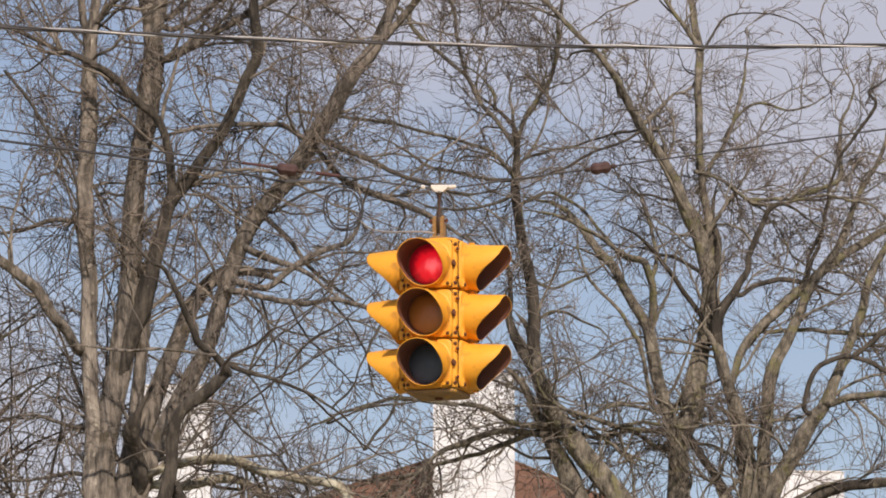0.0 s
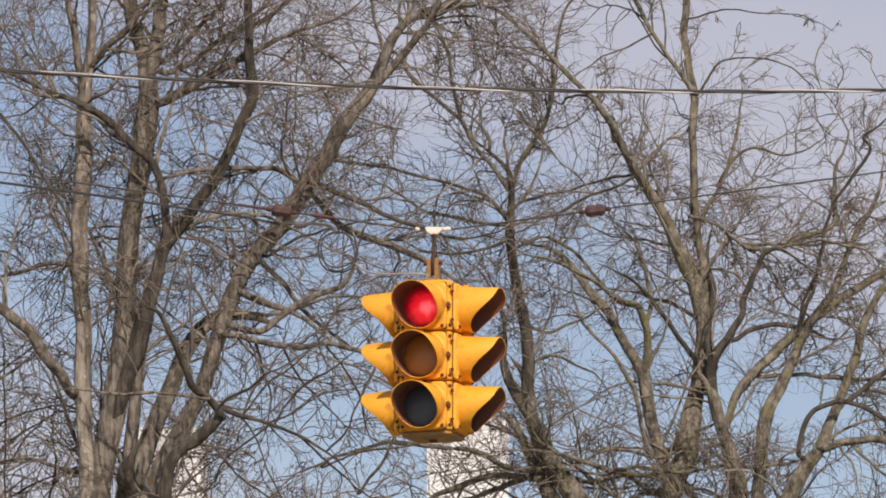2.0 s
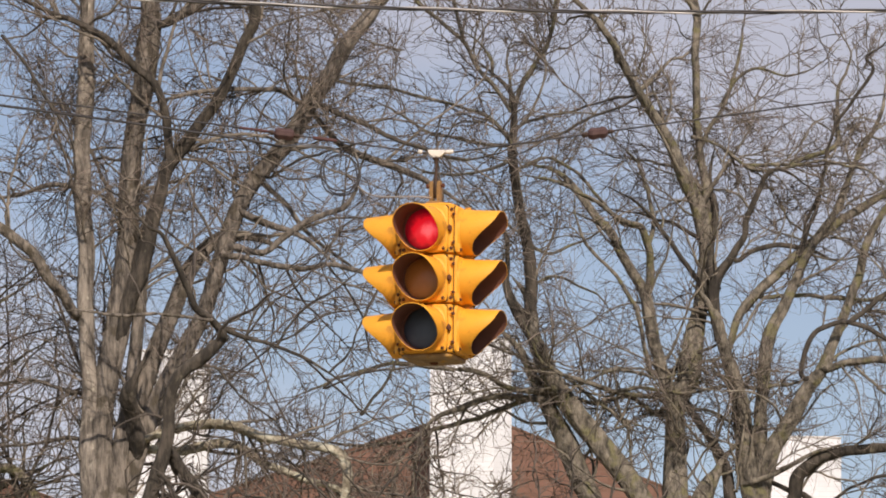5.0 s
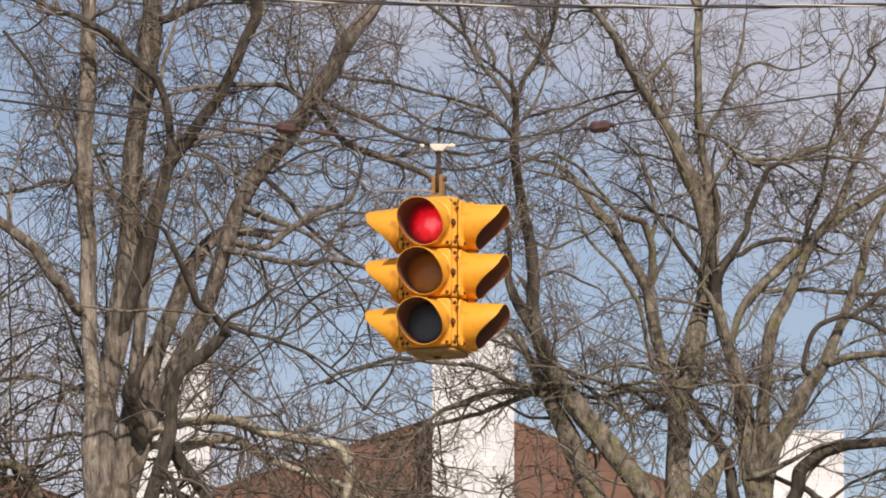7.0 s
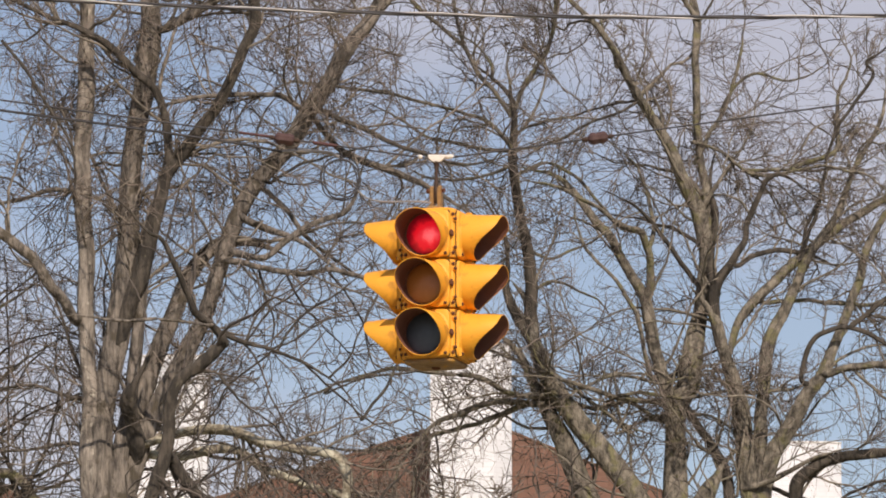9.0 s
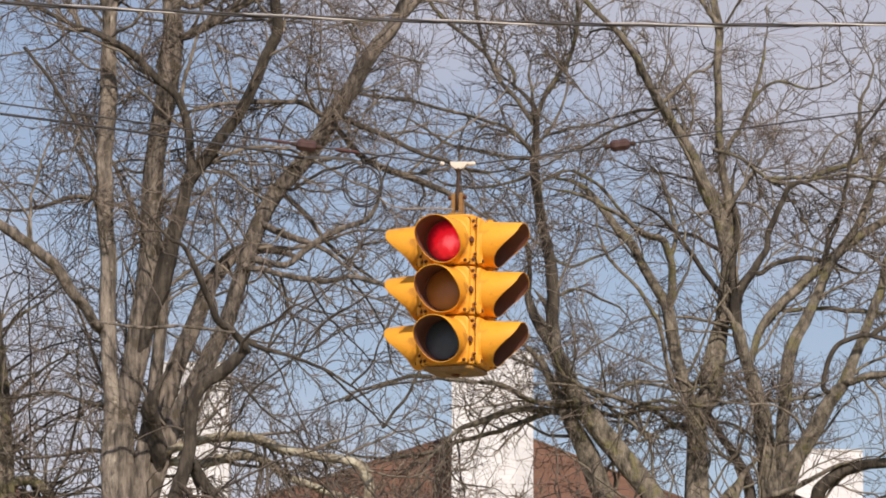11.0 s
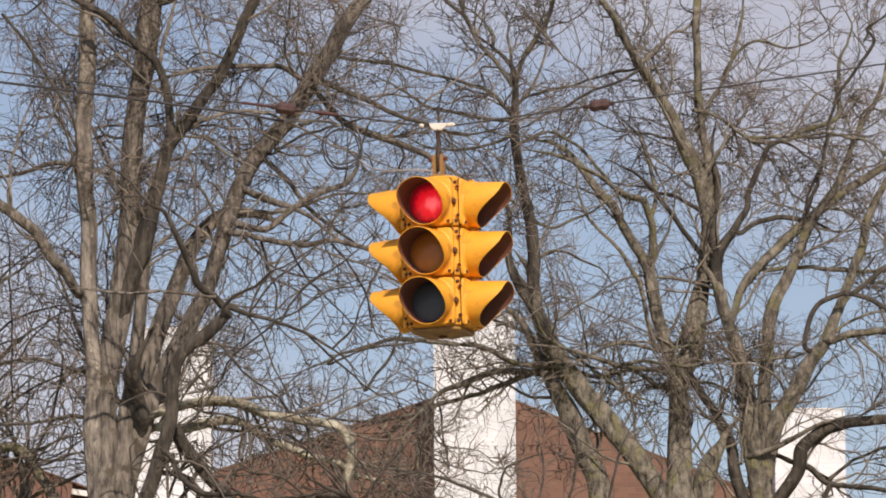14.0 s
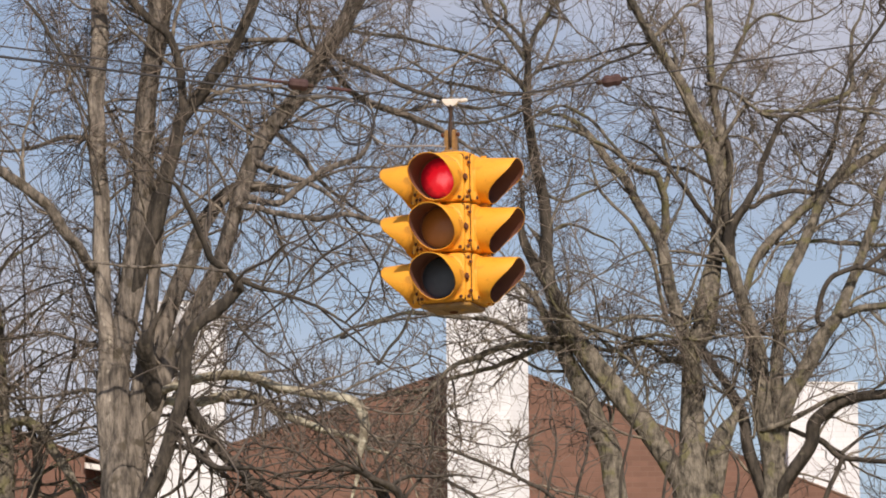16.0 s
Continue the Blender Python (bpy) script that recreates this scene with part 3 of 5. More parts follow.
    sad = [[(x * 0.042, y * 0.020, top - 0.034) for x, y in ((-.35, -1), (.35, -1), (.35, 1), (-.35, 1))],
           [(x * 0.042, y * 0.022, top - 0.020) for x, y in ((-.8, -1), (.8, -1), (.8, 1), (-.8, 1))],
           [(x * 0.042, y * 0.022, top - 0.002) for x, y in ((-1, -1), (1.1, -1), (1.1, 1), (-1, 1))],
           [(x * 0.040, y * 0.014, top + 0.004) for x, y in ((-1, -1), (1.1, -1), (1.1, 1), (-1, 1))]]
    attach(new("saddle", ring_mesh("saddle", sad, [WHITE_METAL], smooth=False)), root, "white cast wire saddle")
    for e, x, long in ((-1, -0.070, 0.022), (1, 0.042, 0.045)):
        er = attach(new("ear", ring_mesh("ear", [circle(0.009, 0, 10), circle(0.011, long * 0.3, 10), circle(0.011, long * 0.7, 10), circle(0.008, long, 10)], [WHITE_METAL])), root, "white wire clamp")
        er.matrix_local = Matrix.Translation((x, 0, top - 0.006)) @ Matrix.Rotation(radians(84 * e), 4, "Y")
    return root


signal = traffic_signal()
signal.location = (AX, AY, 5.616)


# ---- sway ----
# seconds, centimetres of rise on the springy wire, degrees of twist, degrees of swing under the wire
SWAY = (
    (0.0, -0.47, 0.17, -0.02),
    (0.5, -0.44, 0.17, -0.05),
    (1.0, 0.36, 0.90, -0.52),
    (1.5, 0.56, 0.98, -0.43),
    (2.0, 0.55, 0.21, 0.09),
    (2.5, 0.30, 0.43, 0.47),
    (3.0, 0.63, 0.17, 0.04),
    (3.5, 0.41, -0.07, -0.90),
    (4.0, -0.76, 0.16, 0.12),
    (4.5, 0.01, -0.56, 0.53),
    (5.0, -0.38, -0.52, -0.49),
    (7.5, 0.24, 1.66, -0.21),
    (8.0, -0.05, 0.19, -0.22),
    (8.5, -0.08, 0.65, -1.13),
    (9.0, -0.23, 0.91, 0.02),
    (11.5, 0.14, -0.64, -0.61),
    (12.0, -0.00, -0.44, 0.33),
    (12.5, -0.59, 0.60, 0.90),
    (13.0, 0.07, -0.40, -0.22),
    (13.5, 0.32, -0.39, -0.29),
    (14.0, 0.60, -0.85, 1.03),
    (14.5, 0.44, -0.33, 0.13),
    (15.0, -0.57, -0.39, -0.33),
    (15.5, -0.64, -0.89, 0.72),
    (16.0, -0.33, -1.57, 0.49),
)


def motions():
    pivot = Matrix.Translation((0, 0, HANG - 5.616))
    walk(signal, [(t, pose(AX, AY, 5.616 + rise / 100) @ pivot @ pose(0, 0, 0, 0, -swing, twist) @ pivot.inverted()) for t, rise, twist, swing in SWAY])
    for ob in (span_wire, feed, *guards):
        walk(ob, [(t, pose(0, 0, rise / 100)) for t, rise, *_ in SWAY])
    for ob, m in insulators:
        walk(ob, [(t, Matrix.Translation((0, 0, rise / 100)) @ m) for t, rise, *_ in SWAY])


# ---- trees ----
TREE_LABELS = {
    "left_tree": "large bare grey-barked tree with several stems and mossy limbs",
    "dark_tree": "slender dark bare tree leaning across the grey one",
    "right_tree": "wide bare winter tree with many mossy stems and fine twigs",
    "low_tree": "small bare tree with twiggy low branches before the house",
    "edge_tree": "bare tree with a mossy trunk and a broken limb",
}
rng = np.random.default_rng(11)


def tree(name, x, y, label):
    root = tagged(new("tree"), label, "tree", "bare street trees")
    root.location = (x, y, 0)
    root_data[root.name] = []
    return root


root_data = {}


def limb(root, bark, twigs, reach, lean0, lean1, *points, name="limb"):
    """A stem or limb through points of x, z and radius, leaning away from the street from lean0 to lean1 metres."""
    pts = [np.array(q, float) for q in points]
    base_y = lean0
    near = None
    for path, rad, *_, flat in root_data[root.name]:
        d = np.hypot(flat[:, 0] - pts[0][0], flat[:, 1] - pts[0][1]) - rad
        i = int(d.argmin())
        if near is None or d[i] < near[0]:
            near = (d[i], path[i, 1], flat[i])
    if near is not None and near[0] < 0.16:            # grows out of the limb that it starts at
        base_y = near[1]
        pts.insert(0, np.array([near[2][0], near[2][1], pts[0][2] * 1.15]))
        if np.hypot(*(pts[1][:2] - pts[0][:2])) < 0.02:
            pts.pop(0)
    end, before = pts[-1], pts[-2]
    way = (end - before)[:2] / (np.hypot(*(end - before)[:2]) + 1e-6)
    if name != "trunk":                                # runs out into a thin tip
        side = np.array([-way[1], way[0]]) * rng.normal() * 0.06
        pts.append(np.array([*(end[:2] + way * 0.18 + side), end[2] * 0.6]))
        pts.append(np.array([*(end[:2] + way * 0.36 + side * 3), min(end[2] * 0.25, 0.005)]))
    p = spline(pts, 5)
    u = np.linspace(0, 1, len(p))
    k = len(root_data[root.name])
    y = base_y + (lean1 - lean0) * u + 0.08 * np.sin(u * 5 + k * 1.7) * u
    # points are in the trunk's plane; lean scales them to fit the camera's view
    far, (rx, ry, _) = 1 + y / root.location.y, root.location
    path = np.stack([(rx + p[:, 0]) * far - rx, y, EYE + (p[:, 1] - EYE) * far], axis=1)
    seg = np.linalg.norm(np.diff(path, axis=0), axis=1).sum()
    n = max(6, int(seg / 0.035))
    if n > len(path):
        s = np.linspace(0, len(path) - 1, n)
        i = np.minimum(s.astype(int), len(path) - 2)
        f = (s - i)[:, None]
        rad = p[i, 2] * (1 - f[:, 0]) + p[i + 1, 2] * f[:, 0]
        path = path[i] * (1 - f) + path[i + 1] * f
        flat = p[i, :2] * (1 - f) + p[i + 1, :2] * f
    else:
        rad, flat = p[:, 2], p[:, :2]
    rad = np.maximum(rad, 0.003)
    thick = rad.max()
    jit = np.array([noise.noise_vector((q[0] * 1.6 + k * 7.3, q[1] * 1.6, q[2] * 1.6)) for q in path])
    sharp = np.array([noise.noise_vector((q[0] * 15 + k, q[1] * 15, q[2] * 15)) for q in path])
    fine = np.array([noise.noise_vector((q[0] * 5.5 + k * 3.1, q[1] * 5.5, q[2] * 5.5)) for q in path])
    path = path + jit * np.minimum(rad, 0.03)[:, None] * 1.1 + sharp * np.clip(0.011 - rad * 0.4, 0.0, 0.007)[:, None] + fine * np.clip(0.020 - rad * 0.2, 0.006, 0.016)[:, None] * np.minimum(np.arange(len(path)) / 5, 1)[:, None]
    v, f = tube(path, rad, 16 if thick > 0.05 else 8, 0.13 if thick > 0.03 else 0.09, k)
    ob = attach(new(name, quads_mesh(name, v, f, bark)), root, "dark bark, some of it painted shade" if bark == DARK_SHADE_BARK else "pale lichen-covered bark" if bark == PALE_BARK else "")
    root_data[root.name].append((path, rad, twigs, reach, flat))
    return ob


def wander(start, way, length, n, curl, lift, kink=0.2):
    """A crooked twig: its way drifts, curls and lifts."""
    p = [start]
    d = way / (np.linalg.norm(way) + 1e-9)
    axis = rng.normal(size=3)
    axis /= np.linalg.norm(axis)
    step = length / n
    for _ in range(n):
        d = d + np.cross(axis, d) * curl + rng.normal(size=3) * kink + np.array([0, 0, lift])
        d /= np.linalg.norm(d)
        p.append(p[-1] + d * step)
    return np.array(p)


def crown(root, branch_bark, twig_bark, single=220):
    """Side branches and twigs on all limbs of a tree: the longest branches one by one, the rest joined."""
    branch_v, branch_f, twig_v, twig_f, large = [], [], [], [], []
    nb = nt = 0

    def put(path, r0, r1, sides, twig):
        nonlocal nb, nt
        v, f = tube(path, np.linspace(r0, r1, len(path)), sides)
        if twig:
            twig_v.append(v), twig_f.append(f + nt)
            nt += len(v)
        else:
            large.append((np.linalg.norm(path[-1] - path[0]) * r0, v, f))

    def side_way(t, spread):
        r = rng.normal(size=3)
        r[1] = abs(r[1]) * (0.7 if rng.random() < 0.86 else -0.6)
        r -= t * (r @ t)
        r /= np.linalg.norm(r) + 1e-9
        return t * math.cos(spread) + r * math.sin(spread)

    def children(path, count, first):
        for u in np.sort(rng.uniform(first, 1.0, count)):
            s = u * (len(path) - 1)
            i = min(int(s), len(path) - 2)
            t = path[i + 1] - path[i]
            yield path[i] + t * (s - i), t / (np.linalg.norm(t) + 1e-9), u

    for path, rad, density, reach, _ in root_data[root.name]:
        total = np.linalg.norm(np.diff(path, axis=0), axis=1).sum()
        for p, t, u in children(path, int(total * density * TWIGGINESS + 0.5), 0.08):
            r = rad[int(u * (len(rad) - 1))]
            length = reach * rng.uniform(0.45, 1.3) * (1.15 - 0.35 * u) * (1.5 if rng.random() < 0.2 and reach > 0.6 else 1.0)
            r1 = min(max(r * 0.5, 0.005), 0.0045 + 0.0082 * length)
            b = wander(p, side_way(t, rng.uniform(0.5, 1.2)) + np.array([0, 0, 0.12]), length, 10, rng.normal() * 0.05, 0.012, 0.21)
            put(b, r1, 0.0036, 5, False)
            for p2, t2, u2 in children(b, int(3.0 + length * 6), 0.10):
                l2 = length * rng.uniform(0.28, 0.6) * (1.1 - 0.45 * u2)
                c = wander(p2, side_way(t2, rng.uniform(0.5, 1.1)) + np.array([0, 0, 0.08]), l2, 6, rng.normal() * 0.07, 0.015, 0.22)
                put(c, 0.0041, 0.0024, 4, True)
                for p3, t3, u3 in children(c, int(2.3 + l2 * 9.5), 0.12):
                    l3 = l2 * rng.uniform(0.35, 0.75)
                    put(wander(p3, side_way(t3, rng.uniform(0.5, 1.1)), l3, 4, rng.normal() * 0.08, 0.015, 0.20), 0.0025, 0.0014, 3, True)
    large.sort(key=lambda q: -q[0])
    for _, v, f in large[:single]:
        attach(new("branch", quads_mesh("branch", v, f, branch_bark)), root)
    for _, v, f in large[single:]:
        branch_v.append(v), branch_f.append(f + nb)
        nb += len(v)
    if branch_v:
        attach(tagged(new("fine_branching", quads_mesh("fine_branching", np.vstack(branch_v), np.vstack(branch_f), branch_bark)), kind="stuff"), root, "thin side branches")
        attach(tagged(new("twig_spray", quads_mesh("twig_spray", np.vstack(twig_v), np.vstack(twig_f), twig_bark)), kind="stuff"), root, "fine brown twigs")


TWIGGINESS = 0.88


left_tree = tree("left_tree", -2.66, 40, TREE_LABELS["left_tree"])
limb(left_tree, BARK, 0, 1, 0.05, 0.05, (0.00, -0.20, 0.395), (0.00, 0.50, 0.313), (0.00, 2.29, 0.255), (0.01, 4.17, 0.232), (0.00, 5.06, 0.205), (0.00, 5.69, 0.187), (0.00, 6.05, 0.155), (-0.01, 6.30, 0.110), (-0.02, 6.55, 0.050), name="trunk")
limb(left_tree, ASH_BARK, 5.61, 1, 0.1, 0.3, (-0.06, 6.19, 0.098), (-0.12, 6.60, 0.085), (-0.14, 6.91, 0.076), (-0.15, 7.32, 0.071), (-0.17, 7.78, 0.071), (-0.18, 8.12, 0.071), (-0.18, 8.53, 0.067), (-0.20, 8.95, 0.062), (-0.21, 9.32, 0.058), (-0.21, 9.74, 0.062), (-0.19, 10.20, 0.058), (-0.16, 10.53, 0.049), (-0.14, 10.86, 0.040), (-0.16, 11.33, 0.040), (-0.17, 11.90, 0.031))
limb(left_tree, BARK, 4.58, 1, 0, -0.3, (-0.21, 10.25, 0.031), (-0.23, 10.49, 0.031), (-0.27, 10.81, 0.031), (-0.33, 11.14, 0.027), (-0.40, 11.57, 0.022))
limb(left_tree, BARK, 6.71, 1, 0, -0.2, (-0.13, 10.60, 0.027), (-0.02, 10.77, 0.027), (0.11, 10.89, 0.027), (0.22, 11.04, 0.022), (0.31, 11.19, 0.022), (0.48, 11.57, 0.018))
limb(left_tree, BARK, 3.28, 1, 0.1, -0.6, (-0.25, 7.91, 0.049), (-0.34, 8.05, 0.049), (-0.46, 8.19, 0.049), (-0.62, 8.43, 0.045), (-0.79, 8.57, 0.040), (-1.03, 8.72, 0.036), (-1.40, 8.90, 0.027))
limb(left_tree, BARK, 5, 1, -0.1, 0.2, (0.04, 6.14, 0.113), (-0.02, 6.50, 0.100), (-0.04, 6.87, 0.091), (-0.01, 7.28, 0.086), (0.07, 7.73, 0.091), (0.08, 7.94, 0.093), (0.13, 8.26, 0.088), (0.16, 8.63, 0.093), (0.17, 9.04, 0.088), (0.19, 9.37, 0.086), (0.24, 9.74, 0.086), (0.28, 10.07, 0.086), (0.31, 10.44, 0.070), (0.29, 10.67, 0.061), (0.21, 10.91, 0.054), (0.17, 11.19, 0.054), (0.13, 11.71, 0.041))
limb(left_tree, BARK, 2.6, 1, 0, 0.2, (0.31, 10.44, 0.054), (0.38, 10.67, 0.054), (0.40, 10.91, 0.049), (0.41, 11.24, 0.049), (0.47, 11.76, 0.036))
limb(left_tree, BARK, 0, 1, 0.15, 0.2, (0.07, 5.98, 0.068), (0.10, 6.46, 0.068), (0.13, 6.87, 0.063), (0.17, 7.23, 0.059), (0.22, 7.59, 0.059), (0.25, 7.87, 0.054), (0.27, 8.14, 0.050), (0.31, 8.40, 0.036))
limb(left_tree, DARK_SHADE_BARK, 8.49, 1, -0.2, -0.6, (0.10, 7.71, 0.054), (0.17, 8.03, 0.067), (0.27, 8.28, 0.076), (0.34, 8.53, 0.071), (0.41, 8.81, 0.062), (0.46, 9.09, 0.058), (0.56, 9.27, 0.058), (0.71, 9.48, 0.049), (0.86, 9.68, 0.045), (0.98, 9.95, 0.040), (1.08, 10.18, 0.040), (1.16, 10.38, 0.040), (1.14, 10.61, 0.036), (1.13, 10.91, 0.031), (1.12, 11.29, 0.031), (1.07, 11.81, 0.022))
limb(left_tree, DARK_SHADE_BARK, 11, 1, -0.4, -0.7, (0.50, 9.16, 0.036), (0.44, 9.53, 0.036), (0.36, 9.78, 0.036), (0.20, 9.94, 0.036), (-0.00, 10.13, 0.036), (-0.19, 10.25, 0.031), (-0.43, 10.36, 0.022), (-0.63, 10.46, 0.018), (-0.89, 10.57, 0.013), (-1.12, 10.62, 0.013))
limb(left_tree, BARK, 2.64, 1, 0.1, 0.5, (0.04, 6.05, 0.088), (0.07, 6.53, 0.086), (0.13, 6.80, 0.079), (0.20, 7.09, 0.073), (0.28, 7.32, 0.068), (0.39, 7.59, 0.068), (0.50, 7.84, 0.063), (0.58, 8.05, 0.061), (0.68, 8.31, 0.059), (0.80, 8.48, 0.054), (0.96, 8.56, 0.050))
limb(left_tree, BARK, 9.74, 1, 0.3, 0.5, (0.03, 5.51, 0.107), (0.09, 6.05, 0.089), (0.17, 6.46, 0.071), (0.29, 6.91, 0.071), (0.43, 7.23, 0.071), (0.57, 7.52, 0.071), (0.66, 7.71, 0.071), (0.78, 7.96, 0.067), (0.86, 8.26, 0.067), (0.95, 8.54, 0.076), (1.07, 8.84, 0.071), (1.24, 9.09, 0.067), (1.45, 9.36, 0.067), (1.62, 9.65, 0.067), (1.77, 9.88, 0.062), (1.92, 10.15, 0.058), (2.08, 10.39, 0.054), (2.20, 10.62, 0.049), (2.32, 10.86, 0.040), (2.48, 11.01, 0.036), (2.71, 11.11, 0.031), (3.00, 11.25, 0.022), (3.37, 11.44, 0.018))
limb(left_tree, BARK, 9.7, 1, 0.4, 0.2, (2.17, 10.47, 0.031), (2.32, 10.62, 0.031), (2.51, 10.86, 0.027), (2.61, 11.05, 0.022), (2.77, 11.34, 0.018))
limb(left_tree, BARK, 3.44, 1, 0.3, -0.5, (0.94, 8.39, 0.027), (1.19, 8.35, 0.022), (1.42, 8.30, 0.022), (1.56, 8.29, 0.020), (1.75, 8.32, 0.018), (1.99, 8.26, 0.018), (2.28, 8.17, 0.013))
limb(left_tree, BARK, 2.59, 1, 0.3, -0.3, (1.01, 8.45, 0.027), (1.26, 8.41, 0.022), (1.51, 8.60, 0.025), (1.69, 8.70, 0.025), (1.88, 8.78, 0.022), (1.97, 8.89, 0.018), (2.00, 9.02, 0.013))
limb(left_tree, BARK, 2.48, 1, 0, -0.4, (1.06, 8.76, 0.027), (1.28, 8.65, 0.027), (1.49, 8.57, 0.018), (1.69, 8.44, 0.013))
limb(left_tree, BARK, 3, 1, 0.2, 0.5, (1.19, 9.03, 0.022), (1.38, 8.85, 0.022), (1.51, 8.67, 0.022), (1.64, 8.53, 0.018), (1.87, 8.35, 0.013))
limb(left_tree, DARK_SHADE_BARK, 4.4, 1, 0.4, -0.1, (1.65, 9.62, 0.027), (1.87, 9.53, 0.022), (2.06, 9.45, 0.022), (2.28, 9.34, 0.020), (2.51, 9.27, 0.018), (2.78, 9.19, 0.013))
limb(left_tree, BARK, 4.52, 1, 0.4, 0.8, (1.59, 9.61, 0.022), (1.84, 9.31, 0.027), (2.10, 9.19, 0.029), (2.34, 9.10, 0.027), (2.56, 8.99, 0.022), (2.78, 8.85, 0.013))
limb(left_tree, DARK_SHADE_BARK, 3.39, 1, 0.3, -0.2, (1.30, 9.03, 0.011), (1.50, 9.16, 0.011), (1.75, 9.24, 0.009), (1.96, 9.29, 0.007))
limb(left_tree, BARK, 5.74, 1, 0.1, -0.5, (0.44, 10.29, 0.031), (0.58, 10.38, 0.036), (0.76, 10.49, 0.031), (1.04, 10.65, 0.027), (1.23, 10.74, 0.022), (1.54, 10.88, 0.018), (1.86, 11.01, 0.013))
limb(left_tree, BARK, 5.46, 1, 0.2, 0.7, (0.46, 10.53, 0.022), (0.63, 10.63, 0.022), (0.93, 10.85, 0.022), (1.17, 10.95, 0.022), (1.42, 11.11, 0.022), (1.76, 11.34, 0.018))
limb(left_tree, BARK, 4.88, 1, 0.1, 0.4, (0.45, 10.65, 0.027), (0.67, 10.86, 0.022), (0.86, 11.06, 0.022), (1.03, 11.34, 0.018))
limb(left_tree, BARK, 10.3, 1, 0.4, 0.1, (1.57, 9.62, 0.022), (1.36, 9.74, 0.022), (1.09, 9.74, 0.022), (0.82, 9.74, 0.018), (0.50, 9.68, 0.013))
limb(left_tree, PALE_BARK, 7.74, 1, -0.2, -0.8, (0.25, 6.89, 0.036), (0.55, 6.99, 0.036), (0.82, 7.02, 0.040), (1.05, 6.99, 0.040), (1.27, 6.92, 0.036), (1.50, 6.87, 0.031), (1.81, 6.80, 0.036), (1.90, 6.71, 0.040), (1.93, 6.56, 0.036), (1.88, 6.34, 0.022), (1.86, 6.17, 0.018))
limb(left_tree, PALE_BARK, 8.02, 1, -0.1, 0.4, (0.24, 6.83, 0.036), (0.55, 6.80, 0.036), (0.82, 6.86, 0.036), (1.05, 6.84, 0.031), (1.27, 6.70, 0.031), (1.54, 6.60, 0.027), (1.81, 6.53, 0.027), (1.95, 6.44, 0.022), (2.17, 6.35, 0.013))
limb(left_tree, BARK, 10.2, 1, 0, 0.5, (-0.08, 6.87, 0.018), (-0.30, 6.91, 0.018), (-0.53, 6.87, 0.013), (-0.80, 6.85, 0.009))
limb(left_tree, BARK, 11.1, 1, 0, 0.5, (-0.08, 7.28, 0.018), (-0.31, 7.30, 0.018), (-0.58, 7.37, 0.013), (-0.89, 7.33, 0.009))
limb(left_tree, DARK_SHADE_BARK, 2.57, 1, -0.5, -0.6, (-0.88, 10.20, 0.013), (-0.69, 9.95, 0.013), (-0.50, 9.64, 0.013), (-0.32, 9.37, 0.009), (-0.27, 9.09, 0.009))
limb(left_tree, BARK, 6.9, 1, 0.2, 0.6, (-0.27, 8.95, 0.018), (-0.45, 8.97, 0.022), (-0.67, 8.90, 0.018), (-0.95, 8.85, 0.013))
limb(left_tree, BARK, 14, 1, 0.2, 0.6, (0.10, 8.76, 0.022), (-0.02, 8.95, 0.018), (-0.11, 9.13, 0.013), (-0.23, 9.37, 0.013))
limb(left_tree, DARK_SHADE_BARK, 8.68, 0.5, 0, 0.2, (1.75, 8.32, 0.010), (1.90, 8.12, 0.009), (2.04, 7.89, 0.007), (2.09, 7.64, 0.005))
limb(left_tree, DARK_SHADE_BARK, 9.76, 0.55, 0, 0.3, (1.42, 8.30, 0.010), (1.52, 8.08, 0.009), (1.69, 7.88, 0.007), (1.89, 7.69, 0.005))
limb(left_tree, DARK_SHADE_BARK, 10.7, 0.55, 0, 0.3, (1.19, 8.35, 0.010), (1.25, 8.12, 0.009), (1.33, 7.87, 0.007), (1.29, 7.62, 0.005))
crown(left_tree, BRANCH, MID_TWIG)

dark_tree = tree("dark_tree", -2.52, 39.1, TREE_LABELS["dark_tree"])
limb(dark_tree, DARK_SHADE_BARK, 2, 1, 0, 0, (-0.03, -0.20, 0.163), (-0.04, 0.50, 0.130), (-0.07, 2.26, 0.106), (-0.08, 4.11, 0.096), (-0.04, 5.20, 0.074), (0.02, 5.72, 0.065), (0.12, 5.94, 0.061), (0.22, 6.14, 0.058), (0.33, 6.52, 0.053), (0.40, 6.81, 0.047), (0.41, 7.12, 0.042), (0.50, 7.31, 0.043), (0.68, 7.44, 0.048), (0.81, 7.56, 0.039), name="trunk")
limb(dark_tree, DARK_SHADE_BARK, 3.55, 1, 0, -0.3, (0.84, 7.58, 0.031), (0.74, 7.72, 0.026), (0.60, 7.83, 0.026), (0.52, 8.01, 0.022), (0.45, 8.18, 0.022), (0.34, 8.39, 0.017), (0.22, 8.46, 0.013), (0.08, 8.64, 0.009))
limb(dark_tree, DARK_SHADE_BARK, 3.47, 1, 0, 0.2, (0.83, 7.66, 0.022), (1.00, 7.59, 0.017), (1.22, 7.52, 0.013), (1.45, 7.42, 0.013), (1.65, 7.30, 0.009))
limb(dark_tree, BARK, 1.69, 1, 0, -0.2, (0.71, 7.71, 0.013), (0.47, 7.74, 0.013), (0.26, 7.77, 0.013), (0.01, 7.75, 0.013), (-0.24, 7.79, 0.009))
